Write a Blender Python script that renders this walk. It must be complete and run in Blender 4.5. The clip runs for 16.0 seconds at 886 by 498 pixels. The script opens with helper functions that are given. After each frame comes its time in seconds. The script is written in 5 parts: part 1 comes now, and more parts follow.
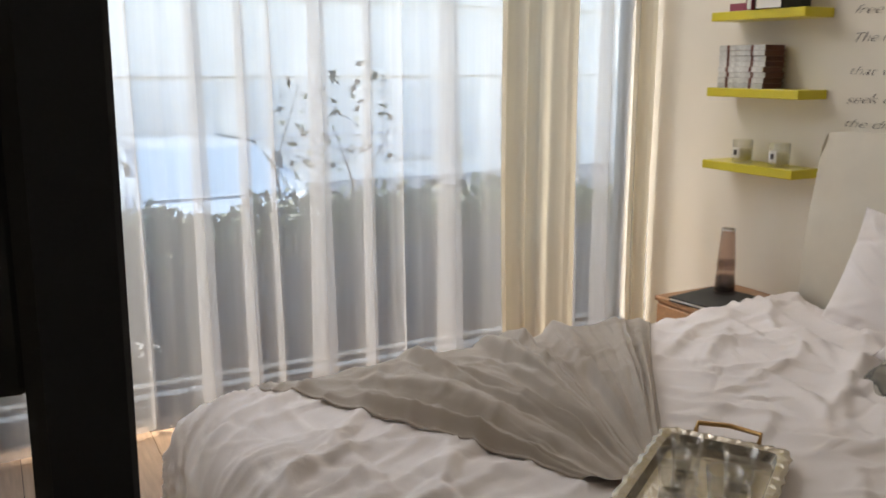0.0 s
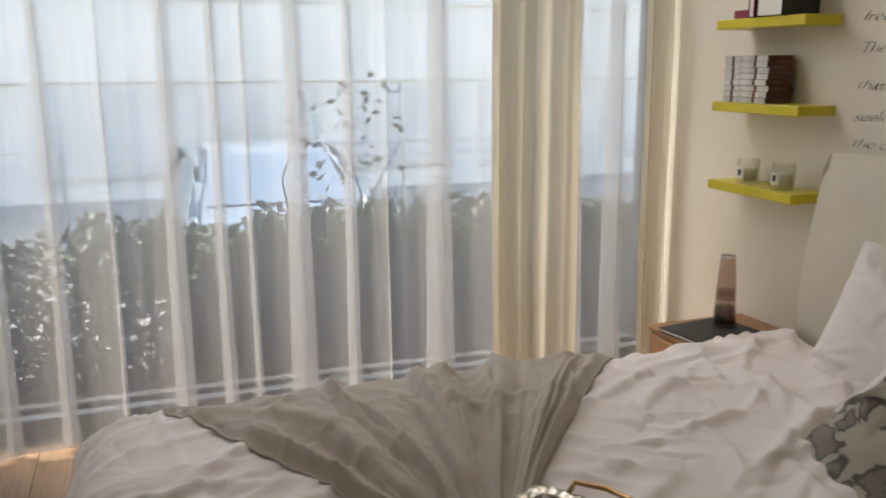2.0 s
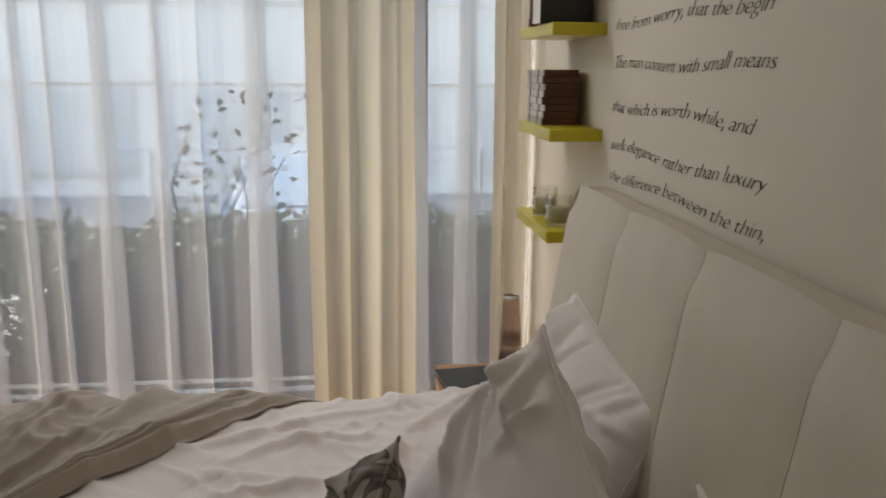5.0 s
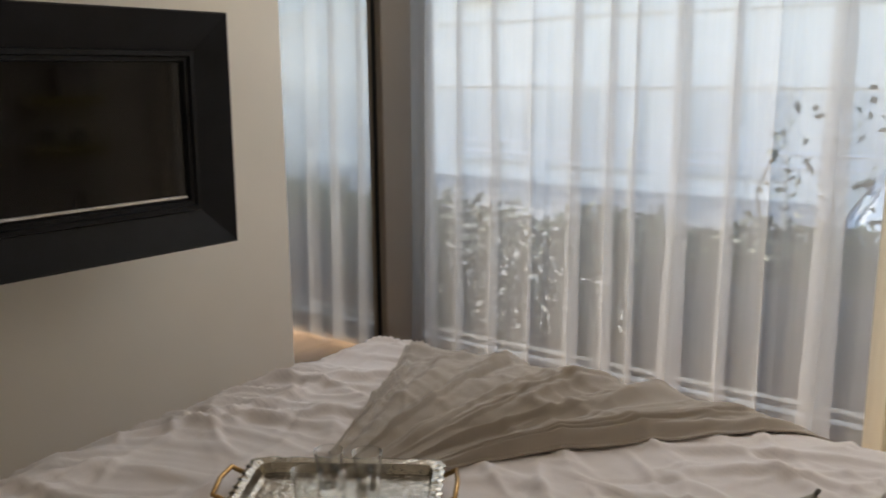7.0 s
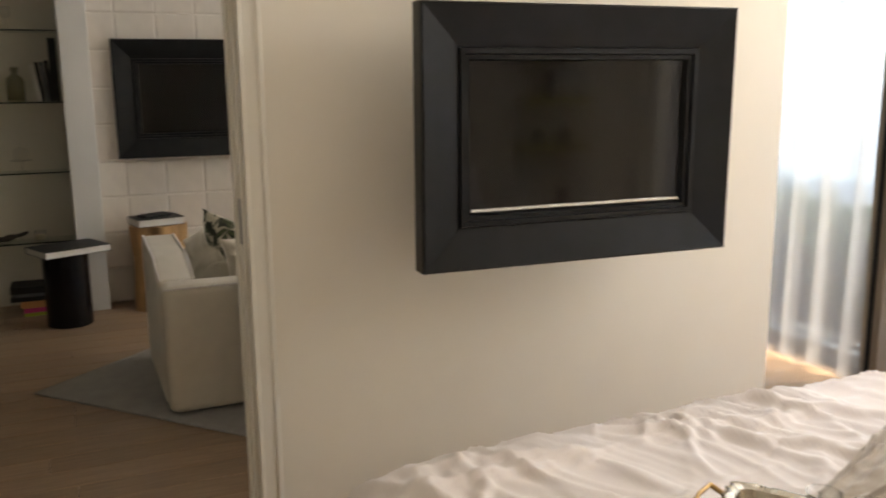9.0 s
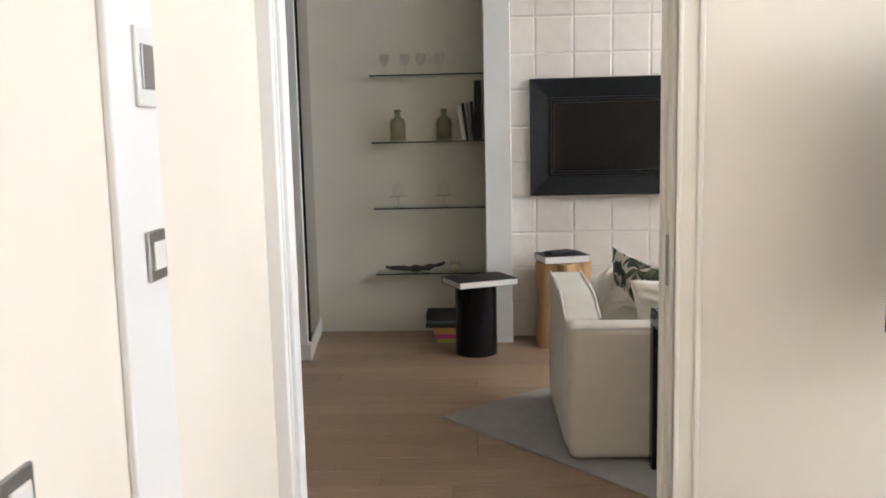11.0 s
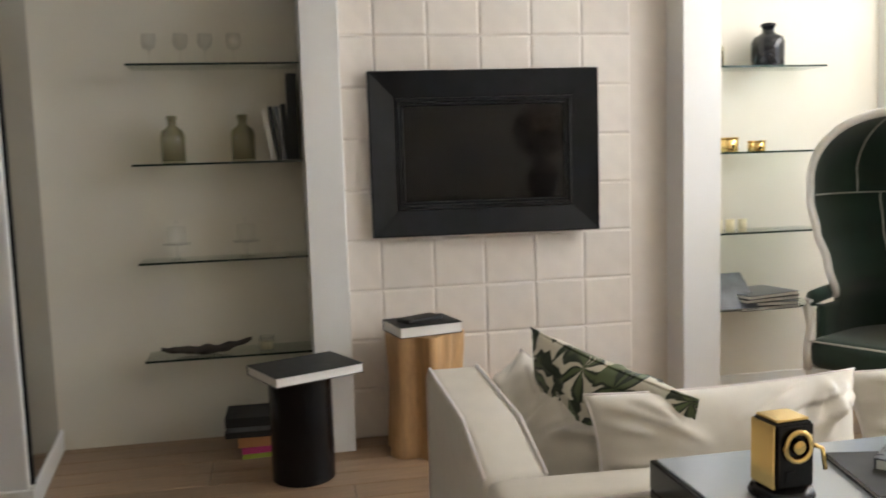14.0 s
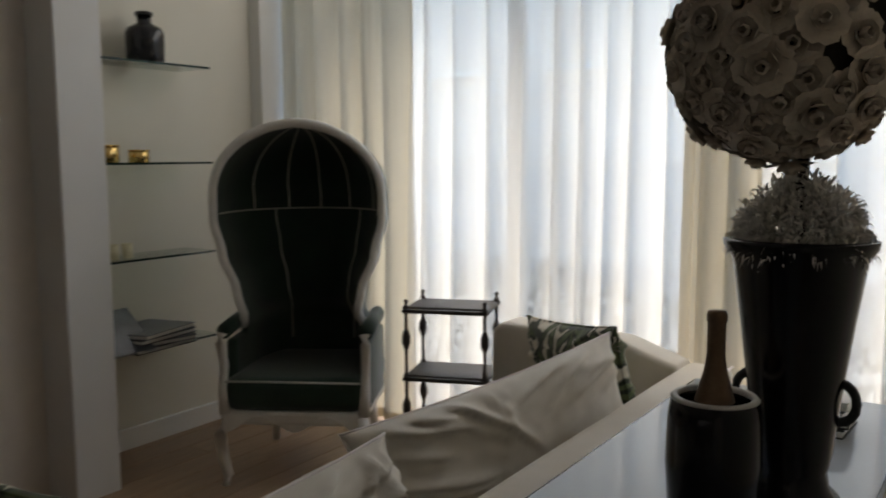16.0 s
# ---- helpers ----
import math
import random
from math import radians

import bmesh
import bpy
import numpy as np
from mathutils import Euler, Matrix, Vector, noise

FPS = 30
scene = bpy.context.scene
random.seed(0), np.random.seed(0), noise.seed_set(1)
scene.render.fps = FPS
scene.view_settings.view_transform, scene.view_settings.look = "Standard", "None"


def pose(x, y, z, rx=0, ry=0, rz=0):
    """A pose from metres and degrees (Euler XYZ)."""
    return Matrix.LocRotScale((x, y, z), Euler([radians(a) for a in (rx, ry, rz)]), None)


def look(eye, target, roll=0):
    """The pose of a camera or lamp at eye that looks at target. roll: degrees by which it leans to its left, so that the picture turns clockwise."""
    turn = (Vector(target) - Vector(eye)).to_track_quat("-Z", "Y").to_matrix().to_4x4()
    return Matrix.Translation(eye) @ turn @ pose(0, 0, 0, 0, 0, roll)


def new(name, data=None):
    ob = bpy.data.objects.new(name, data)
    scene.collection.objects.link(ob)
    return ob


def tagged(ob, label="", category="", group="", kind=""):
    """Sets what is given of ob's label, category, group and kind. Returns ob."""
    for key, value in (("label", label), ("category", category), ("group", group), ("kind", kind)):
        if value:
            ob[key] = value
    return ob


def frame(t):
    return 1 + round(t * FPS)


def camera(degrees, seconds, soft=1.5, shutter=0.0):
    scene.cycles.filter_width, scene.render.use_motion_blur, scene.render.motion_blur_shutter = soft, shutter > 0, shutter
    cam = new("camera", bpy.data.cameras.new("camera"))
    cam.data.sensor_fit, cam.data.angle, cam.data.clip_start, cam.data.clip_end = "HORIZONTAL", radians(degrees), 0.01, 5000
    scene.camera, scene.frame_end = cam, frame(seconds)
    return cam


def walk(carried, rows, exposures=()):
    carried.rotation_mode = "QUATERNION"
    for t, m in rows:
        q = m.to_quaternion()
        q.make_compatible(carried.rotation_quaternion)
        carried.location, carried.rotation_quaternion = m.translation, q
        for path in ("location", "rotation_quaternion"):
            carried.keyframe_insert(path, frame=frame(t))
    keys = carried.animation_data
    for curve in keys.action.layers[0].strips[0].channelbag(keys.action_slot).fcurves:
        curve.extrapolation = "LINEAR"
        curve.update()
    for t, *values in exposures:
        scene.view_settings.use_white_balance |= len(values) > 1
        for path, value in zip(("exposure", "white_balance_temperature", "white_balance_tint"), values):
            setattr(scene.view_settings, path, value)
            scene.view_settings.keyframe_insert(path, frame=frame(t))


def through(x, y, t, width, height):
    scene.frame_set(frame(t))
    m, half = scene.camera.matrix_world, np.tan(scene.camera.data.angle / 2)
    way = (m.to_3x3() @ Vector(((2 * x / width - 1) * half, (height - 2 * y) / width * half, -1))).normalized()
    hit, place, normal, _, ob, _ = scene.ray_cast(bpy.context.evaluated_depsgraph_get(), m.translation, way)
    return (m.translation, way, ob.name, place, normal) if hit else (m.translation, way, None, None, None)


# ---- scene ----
cam = camera(54.6, 16.0, 1.8, 0.3)
PATH = [
    (0, (0.236, -3.377, 1.394), (1.15, -1.648, 0.975), 0.1),
    (0.5, (0.332, -3.394, 1.397), (1.101, -1.594, 0.985), 0.3),
    (1, (0.423, -3.442, 1.399), (1.107, -1.608, 0.987), 0.2),
    (1.5, (0.556, -3.478, 1.424), (1.208, -1.634, 1.007), -0.4),
    (2, (0.822, -3.483, 1.44), (1.474, -1.639, 1.024), -0.2),
    (2.5, (1.171, -3.531, 1.447), (1.791, -1.674, 1.038), -0.8),
    (3, (1.536, -3.621, 1.45), (2.13, -1.753, 1.049), -0.4),
    (3.2, (1.648, -3.639, 1.451), (2.24, -1.772, 1.043), -0.2),
    (5.5, (2.475, -3.568, 1.498), (2.378, -1.613, 1.087), 0.3),
    (6, (2.559, -3.564, 1.518), (2.066, -1.673, 1.091), 0.1),
    (6.5, (2.649, -3.554, 1.517), (1.792, -1.797, 1.094), 0.0),
    (7, (2.72, -3.497, 1.477), (1.554, -1.922, 1.077), -0.5),
    (7.5, (2.716, -3.503, 1.466), (1.411, -2.054, 1.073), -0.5),
    (8, (2.711, -3.509, 1.454), (1.229, -2.223, 1.068), -0.5),
    (8.5, (2.651, -3.521, 1.457), (1.020, -2.471, 1.073), -0.6),
    (9, (2.59, -3.534, 1.46), (0.79, -2.75, 1.079), -0.6),
    (9.5, (2.555, -3.555, 1.469), (0.656, -3.057, 1.086), -1.7),
    (10, (2.544, -3.627, 1.481), (0.591, -3.433, 1.095), -1.9),
    (10.2, (2.537, -3.641, 1.473), (0.577, -3.552, 1.09), -1.8),
    (12.5, (1.424, -3.452, 1.30), (-0.56, -3.61, 1.098), -1.1),
    (13, (1.107, -3.607, 1.33), (-0.880, -3.708, 1.128), -1.0),
    (13.5, (0.832, -3.69, 1.336), (-1.156, -3.605, 1.127), -1.3),
    (14, (0.536, -3.647, 1.352), (-1.418, -3.278, 1.141), -1.8),
    (14.5, (0.301, -3.607, 1.364), (-1.57, -2.932, 1.147), -2.0),
    (15, (0.12, -3.616, 1.385), (-1.559, -2.554, 1.153), -1.6),
    (15.5, (-0.12, -3.611, 1.38), (-1.557, -2.241, 1.136), -1.2),
    (16, (-0.389, -3.599, 1.361), (-1.491, -1.944, 1.143), -0.3),
]
walk(cam, [(t, look(eye, target, roll)) for t, eye, target, roll in PATH], [(0.0, 2.85, 7300, 10), (2.0, 2.65, 7400, 10), (3.0, 2.45, 7550, 10), (5.5, 2.5, 7250, 10), (8.0, 2.75, 7600, 10), (8.5, 3.25, 7600, 10), (9.0, 3.9, 7900, 10), (9.5, 4.45, 7300, 10), (10.0, 4.85, 6700, 10), (12.5, 5.0, 6500, 10), (13.0, 4.85, 6650, 10), (13.5, 4.7, 6850, 10), (14.0, 4.75, 7000, 10), (14.5, 4.4, 7050, 10), (15.0, 3.5, 6900, 10), (15.5, 2.8, 7000, 10), (16.0, 2.35, 7100, 10)])

# ---- light ----
world = bpy.data.worlds.new("sky_world")
scene.world = world
world.use_nodes = True
wn, wl = world.node_tree.nodes, world.node_tree.links
sky = wn.new("ShaderNodeTexSky")
sky.sky_type, sky.sun_disc = "NISHITA", False
SUN_DIR = Vector((0.52, -0.38, -0.95)).normalized()
sky.sun_elevation = math.asin(-SUN_DIR.z)
sky.sun_rotation = math.atan2(-SUN_DIR.x, -SUN_DIR.y)
wl.new(sky.outputs[0], wn["Background"].inputs[0])
wn["Background"].inputs[1].default_value = 0.15
sun = new("sun", bpy.data.lights.new("sun", "SUN"))
sun.data.energy, sun.data.angle, sun.data.color = 1.4, radians(25), (1.0, 0.95, 0.89)
sun.rotation_euler = SUN_DIR.to_track_quat("-Z", "Y").to_euler()


def window_light(x0, x1, z0, z1, y, power):
    """An added area lamp inside the sheers, above view, standing in for sky light."""
    la = bpy.data.lights.new("window_light", "AREA")
    la.shape, la.size, la.size_y, la.energy, la.color = "RECTANGLE", x1 - x0, z1 - z0, power, (0.95, 0.96, 1.0)
    ob = new("window_light", la)
    ob.location = ((x0 + x1) / 2, y, (z0 + z1) / 2)
    ob.rotation_euler = (radians(-65), 0, 0)
    return ob


# ---- materials ----
def material(name, color, rough=0.6, vary=0.12, scale=8.0, bump=0.1, fine=160.0, metal=0.0, sheen=0.0, stretch=(1, 1, 1), rand=0.0, spec=0.5):
    m = bpy.data.materials.new(name)
    m.use_nodes = True
    n, l = m.node_tree.nodes, m.node_tree.links
    b = n["Principled BSDF"]
    co = n.new("ShaderNodeTexCoord")
    mp = n.new("ShaderNodeMapping")
    mp.inputs["Scale"].default_value = stretch
    l.new(co.outputs["Object"], mp.inputs["Vector"])
    big, small = n.new("ShaderNodeTexNoise"), n.new("ShaderNodeTexNoise")
    big.inputs["Scale"].default_value, big.inputs["Detail"].default_value = scale, 4
    small.inputs["Scale"].default_value, small.inputs["Detail"].default_value = fine, 3
    for t in (big, small):
        l.new(mp.outputs[0], t.inputs["Vector"])
    ramp = n.new("ShaderNodeValToRGB")
    ramp.color_ramp.elements[0].position, ramp.color_ramp.elements[1].position = 0.3, 0.7
    ramp.color_ramp.elements[0].color = (*[c * (1 - vary) for c in color], 1)
    ramp.color_ramp.elements[1].color = (*[min(1, c * (1 + vary)) for c in color], 1)
    mix = n.new("ShaderNodeMath")
    mix.operation = "MULTIPLY_ADD"
    l.new(small.outputs[0], mix.inputs[0])
    mix.inputs[1].default_value = 0.35
    add = n.new("ShaderNodeMath")
    add.operation = "MULTIPLY"
    l.new(big.outputs[0], add.inputs[0])
    add.inputs[1].default_value = 0.65
    l.new(add.outputs[0], mix.inputs[2])
    l.new(mix.outputs[0], ramp.inputs[0])
    out = ramp.outputs[0]
    if rand:
        oi, hs = n.new("ShaderNodeObjectInfo"), n.new("ShaderNodeHueSaturation")
        mr = n.new("ShaderNodeMapRange")
        mr.inputs["To Min"].default_value, mr.inputs["To Max"].default_value = 1 - rand, 1 + rand
        l.new(oi.outputs["Random"], mr.inputs[0])
        l.new(mr.outputs[0], hs.inputs["Value"])
        l.new(out, hs.inputs["Color"])
        out = hs.outputs[0]
    l.new(out, b.inputs["Base Color"])
    rr = n.new("ShaderNodeMapRange")
    rr.inputs["To Min"].default_value, rr.inputs["To Max"].default_value = max(0.02, rough - 0.08), min(1, rough + 0.08)
    l.new(big.outputs[0], rr.inputs[0])
    l.new(rr.outputs[0], b.inputs["Roughness"])
    b.inputs["Metallic"].default_value = metal
    b.inputs["Specular IOR Level"].default_value = spec
    if sheen:
        b.inputs["Sheen Weight"].default_value = sheen
    if bump:
        bp = n.new("ShaderNodeBump")
        bp.inputs["Strength"].default_value, bp.inputs["Distance"].default_value = bump, 0.004
        l.new(mix.outputs[0], bp.inputs["Height"])
        l.new(bp.outputs[0], b.inputs["Normal"])
    return m


def glass(name, color=(1, 1, 1), rough=0.0, thin=False):
    m = bpy.data.materials.new(name)
    m.use_nodes = True
    b = m.node_tree.nodes["Principled BSDF"]
    b.inputs["Base Color"].default_value = (*color, 1)
    b.inputs["Roughness"].default_value = rough
    b.inputs["Transmission Weight"].default_value = 1
    b.inputs["IOR"].default_value = 1.45
    if thin:
        n, l = m.node_tree.nodes, m.node_tree.links
        tr, gl, mx, fr = n.new("ShaderNodeBsdfTransparent"), n.new("ShaderNodeBsdfGlossy"), n.new("ShaderNodeMixShader"), n.new("ShaderNodeLayerWeight")
        tr.inputs[0].default_value = (*color, 1)
        gl.inputs["Roughness"].default_value = 0.01
        pw, ma = n.new("ShaderNodeMath"), n.new("ShaderNodeMath")
        pw.operation, ma.operation = "POWER", "MULTIPLY_ADD"
        l.new(fr.outputs["Facing"], pw.inputs[0])
        pw.inputs[1].default_value = 4.0
        l.new(pw.outputs[0], ma.inputs[0])
        ma.inputs[1].default_value, ma.inputs[2].default_value = 0.8, 0.07
        l.new(ma.outputs[0], mx.inputs[0])
        l.new(tr.outputs[0], mx.inputs[1])
        l.new(gl.outputs[0], mx.inputs[2])
        l.new(mx.outputs[0], n["Material Output"].inputs[0])
    return m


def cloth_through(name, color, clear, weave=900.0, through=0.6):
    """Woven cloth that lets light through: clear is the share of open mesh."""
    m = bpy.data.materials.new(name)
    m.use_nodes = True
    n, l = m.node_tree.nodes, m.node_tree.links
    df, tl, tr = n.new("ShaderNodeBsdfDiffuse"), n.new("ShaderNodeBsdfTranslucent"), n.new("ShaderNodeBsdfTransparent")
    co, ns, rp = n.new("ShaderNodeTexCoord"), n.new("ShaderNodeTexNoise"), n.new("ShaderNodeValToRGB")
    mp = n.new("ShaderNodeMapping")
    mp.inputs["Scale"].default_value = (1, 1, 0.04)
    l.new(co.outputs["Object"], mp.inputs[0])
    l.new(mp.outputs[0], ns.inputs["Vector"])
    ns.inputs["Scale"].default_value = 60
    rp.color_ramp.elements[0].color = (*[c * 0.9 for c in color], 1)
    rp.color_ramp.elements[1].color = (*color, 1)
    l.new(ns.outputs[0], rp.inputs[0])
    for s in (df, tl):
        l.new(rp.outputs[0], s.inputs[0])
    a, b = n.new("ShaderNodeMixShader"), n.new("ShaderNodeMixShader")
    a.inputs[0].default_value = through
    l.new(df.outputs[0], a.inputs[1])
    l.new(tl.outputs[0], a.inputs[2])
    mr = n.new("ShaderNodeMapRange")
    mr.inputs["To Min"].default_value, mr.inputs["To Max"].default_value = max(0, clear - 0.05), clear + 0.05 if clear else 0
    l.new(ns.outputs[0], mr.inputs[0])
    l.new(mr.outputs[0], b.inputs[0])
    l.new(a.outputs[0], b.inputs[1])
    l.new(tr.outputs[0], b.inputs[2])
    l.new(b.outputs[0], n["Material Output"].inputs[0])
    return m


def frond_print(name, ground, ink, second, scale):
    """Printed cloth: fans of narrow leaves round scattered stems."""
    m = material(name, ground, 0.85, 0.06, 20, 0.15, 600, sheen=0.2)
    n, l = m.node_tree.nodes, m.node_tree.links

    def math_node(op, a, b=0.0, c=0.0):
        k = n.new("ShaderNodeMath")
        k.operation = op
        for i, s in enumerate((a, b, c)):
            if isinstance(s, (int, float)):
                k.inputs[i].default_value = s
            else:
                l.new(s, k.inputs[i])
        return k.outputs[0]

    co, vo, ns, sb, sp = n.new("ShaderNodeTexCoord"), n.new("ShaderNodeTexVoronoi"), n.new("ShaderNodeTexNoise"), n.new("ShaderNodeVectorMath"), n.new("ShaderNodeSeparateXYZ")
    mp = n.new("ShaderNodeMapping")
    mp.inputs["Scale"].default_value = (1, 0.05, 1)
    l.new(co.outputs["Object"], mp.inputs[0])
    vo.inputs["Scale"].default_value = scale
    l.new(mp.outputs[0], vo.inputs["Vector"])
    ns.inputs["Scale"].default_value, ns.inputs["Detail"].default_value = scale * 1.6, 2
    l.new(mp.outputs[0], ns.inputs["Vector"])
    sb.operation = "SUBTRACT"
    l.new(mp.outputs[0], sb.inputs[0])
    l.new(vo.outputs["Position"], sb.inputs[1])
    l.new(sb.outputs[0], sp.inputs[0])
    ang = math_node("ARCTAN2", sp.outputs[2], sp.outputs[0])
    bend = math_node("MULTIPLY_ADD", ns.outputs[0], 11.0, 0.0)
    ray = math_node("SINE", math_node("MULTIPLY_ADD", ang, 6.0, bend))
    tip = math_node("MULTIPLY_ADD", vo.outputs["Distance"], -1.2, 1.08)
    val = math_node("MULTIPLY_ADD", ray, 0.5, tip)
    rp = n.new("ShaderNodeValToRGB")
    e = rp.color_ramp.elements
    e[0].position, e[0].color = 0.16, (*ground, 1)
    e[1].position, e[1].color = 0.24, (*ink, 1)
    f = e.new(0.85)
    f.color = (*second, 1)
    g = e.new(0.62)
    g.color = (*ink, 1)
    l.new(val, rp.inputs[0])
    l.new(rp.outputs[0], n["Principled BSDF"].inputs["Base Color"])
    return m


def patterned(name, ground, ink, scale, lo, hi, distort=2.0, second=None, stretch=(1, 1, 1)):
    """Printed cloth: leaf or scroll shapes of one colour on another."""
    m = material(name, ground, 0.85, 0.06, 20, 0.15, 600, sheen=0.2)
    n, l = m.node_tree.nodes, m.node_tree.links
    b = n["Principled BSDF"]
    co, ns, vo = n.new("ShaderNodeTexCoord"), n.new("ShaderNodeTexNoise"), n.new("ShaderNodeTexVoronoi")
    mp = n.new("ShaderNodeMapping")
    mp.inputs["Rotation"].default_value = (0.3, 0.7, 0.2)
    mp.inputs["Scale"].default_value = stretch
    l.new(co.outputs["Object"], mp.inputs["Vector"])
    l.new(mp.outputs[0], ns.inputs["Vector"])
    l.new(mp.outputs[0], vo.inputs["Vector"])
    ns.inputs["Scale"].default_value, ns.inputs["Distortion"].default_value, ns.inputs["Detail"].default_value = scale, distort, 1.0
    vo.feature = "SMOOTH_F1"
    vo.inputs["Scale"].default_value = scale * 2.2
    mul = n.new("ShaderNodeMath")
    mul.operation = "MULTIPLY_ADD"
    l.new(vo.outputs["Distance"], mul.inputs[0])
    mul.inputs[1].default_value = -0.45
    ad = n.new("ShaderNodeMath")
    ad.operation = "ADD"
    l.new(ns.outputs[0], ad.inputs[0])
    ad.inputs[1].default_value = 0.22
    l.new(ad.outputs[0], mul.inputs[2])
    rp = n.new("ShaderNodeValToRGB")
    rp.color_ramp.elements[0].position, rp.color_ramp.elements[1].position = lo, hi
    rp.color_ramp.elements[0].color, rp.color_ramp.elements[1].color = (*ground, 1), (*ink, 1)
    if second:
        e = rp.color_ramp.elements.new(min(1, hi + 0.12))
        e.color = (*second, 1)
    l.new(mul.outputs[0], rp.inputs[0])
    l.new(rp.outputs[0], b.inputs["Base Color"])
    return m


M = {}
M["wall"] = material("cream_paint", (0.77, 0.71, 0.615), 0.75, 0.03, 3, 0.05, 260)
M["white"] = material("white_paint", (0.78, 0.77, 0.75), 0.5, 0.03, 4, 0.04, 200)
M["trim"] = material("trim_paint", (0.74, 0.70, 0.62), 0.4, 0.03, 6, 0.03, 200)
M["pier"] = material("pier_taupe", (0.20, 0.165, 0.13), 0.7, 0.05, 3, 0.05, 260)
M["alcove"] = material("alcove_paint", (0.70, 0.665, 0.58), 0.75, 0.03, 3, 0.05, 260)
M["ceiling"] = material("ceiling_paint", (0.8, 0.79, 0.77), 0.8, 0.02, 3, 0.03, 200)
M["panel"] = material("padded_leather", (0.73, 0.665, 0.60), 0.5, 0.05, 12, 0.25, 320, rand=0.04)
M["oak"] = material("oak_plank", (0.345, 0.23, 0.148), 0.38, 0.28, 5, 0.12, 60, stretch=(14, 1.1, 1), rand=0.14)
M["gap"] = material("floor_joint", (0.05, 0.032, 0.02), 0.8, 0.1)
M["frame"] = material("black_lacquer_frame", (0.011, 0.012, 0.014), 0.38, 0.25, 10, 0.06, 200, spec=0.18)
M["screen"] = material("tv_screen", (0.006, 0.005, 0.005), 0.06, 0.02, 3, 0, spec=0.25)
M["silver"] = material("silver_strip", (0.6, 0.6, 0.6), 0.25, 0.05, 8, 0.0, metal=1)
M["yellow"] = material("yellow_lacquer", (0.62, 0.52, 0.03), 0.3, 0.05, 6, 0.03)
M["linen"] = material("white_cotton", (0.82, 0.75, 0.72), 0.9, 0.03, 9, 0.2, 700, sheen=0.25)
M["pillow"] = material("pillow_cotton", (0.79, 0.73, 0.705), 0.9, 0.03, 9, 0.2, 700, sheen=0.25)
M["throw"] = material("taupe_throw", (0.42, 0.36, 0.30), 0.95, 0.06, 12, 0.4, 900, sheen=0.3)
M["headboard"] = material("cream_leather", (0.62, 0.56, 0.46), 0.5, 0.05, 10, 0.3, 380)
M["ink"] = material("wall_lettering", (0.035, 0.03, 0.028), 0.7, 0.2, 20, 0)
M["sofa"] = material("cream_linen", (0.64, 0.58, 0.49), 0.92, 0.05, 14, 0.45, 800, sheen=0.2)
M["sofa_light"] = material("natural_linen", (0.68, 0.63, 0.55), 0.92, 0.05, 14, 0.45, 800, sheen=0.2)
M["green"] = material("bottle_green_velvet", (0.006, 0.028, 0.016), 0.8, 0.3, 8, 0.2, 500, sheen=0.35)
M["chairwood"] = material("white_painted_wood", (0.74, 0.71, 0.66), 0.42, 0.05, 12, 0.1, 180)
M["nail"] = material("pale_piping", (0.5, 0.48, 0.43), 0.6, 0.1, 20, 0.1)
M["black"] = material("black_lacquer", (0.006, 0.006, 0.008), 0.2, 0.2, 6, 0.02, spec=0.3)
M["blackmatt"] = material("black_cloth_cover", (0.018, 0.02, 0.022), 0.6, 0.2, 20, 0.15)
M["paper"] = material("page_edges", (0.78, 0.76, 0.72), 0.85, 0.06, 3, 0.3, 40, stretch=(1, 1, 60))
M["log"] = material("peeled_log", (0.50, 0.30, 0.14), 0.55, 0.3, 6, 0.25, 50, stretch=(6, 6, 0.6))
M["wood"] = material("walnut_wood", (0.34, 0.18, 0.09), 0.5, 0.25, 5, 0.15, 60, stretch=(1, 8, 8))
M["kitchen"] = material("pale_wood_veneer", (0.55, 0.36, 0.24), 0.5, 0.1, 5, 0.05, 60, stretch=(8, 8, 1))
M["stone"] = material("dark_counter", (0.03, 0.03, 0.032), 0.3, 0.2, 12, 0.03)
M["splash"] = material("plum_splashback", (0.17, 0.13, 0.15), 0.25, 0.1, 6, 0.02)
M["gold"] = material("polished_brass", (0.75, 0.52, 0.2), 0.2, 0.1, 20, 0.05, metal=1)
M["brassdark"] = material("aged_brass", (0.42, 0.25, 0.1), 0.32, 0.2, 30, 0.1, metal=1)
M["silverplate"] = material("hammered_silver", (0.46, 0.42, 0.36), 0.22, 0.15, 40, 0.9, 70, metal=1)
M["iron"] = material("dark_carved_wood", (0.05, 0.04, 0.035), 0.55, 0.3, 30, 0.3)
M["drift"] = material("dark_driftwood", (0.045, 0.038, 0.032), 0.85, 0.4, 20, 0.6, 90)
M["clear"] = glass("clear_glass", (0.985, 0.988, 0.985), thin=True)
M["shelfglass"] = glass("shelf_glass", (0.90, 0.95, 0.92), thin=True)
M["glassedge"] = material("glass_edge", (0.012, 0.03, 0.024), 0.1, 0.1, 8, 0)
M["bottle"] = glass("smoked_glass", (0.88, 0.81, 0.775), thin=True)
M["liquid"] = glass("dark_water", (0.30, 0.22, 0.19), thin=True)
M["oldglass"] = glass("aged_glass", (0.80, 0.79, 0.70), thin=True)
M["darkglass"] = material("dark_bottle_glass", (0.012, 0.013, 0.016), 0.12, 0.1, 8, 0)
M["pane"] = glass("window_glass", (0.95, 0.98, 0.98), thin=True)
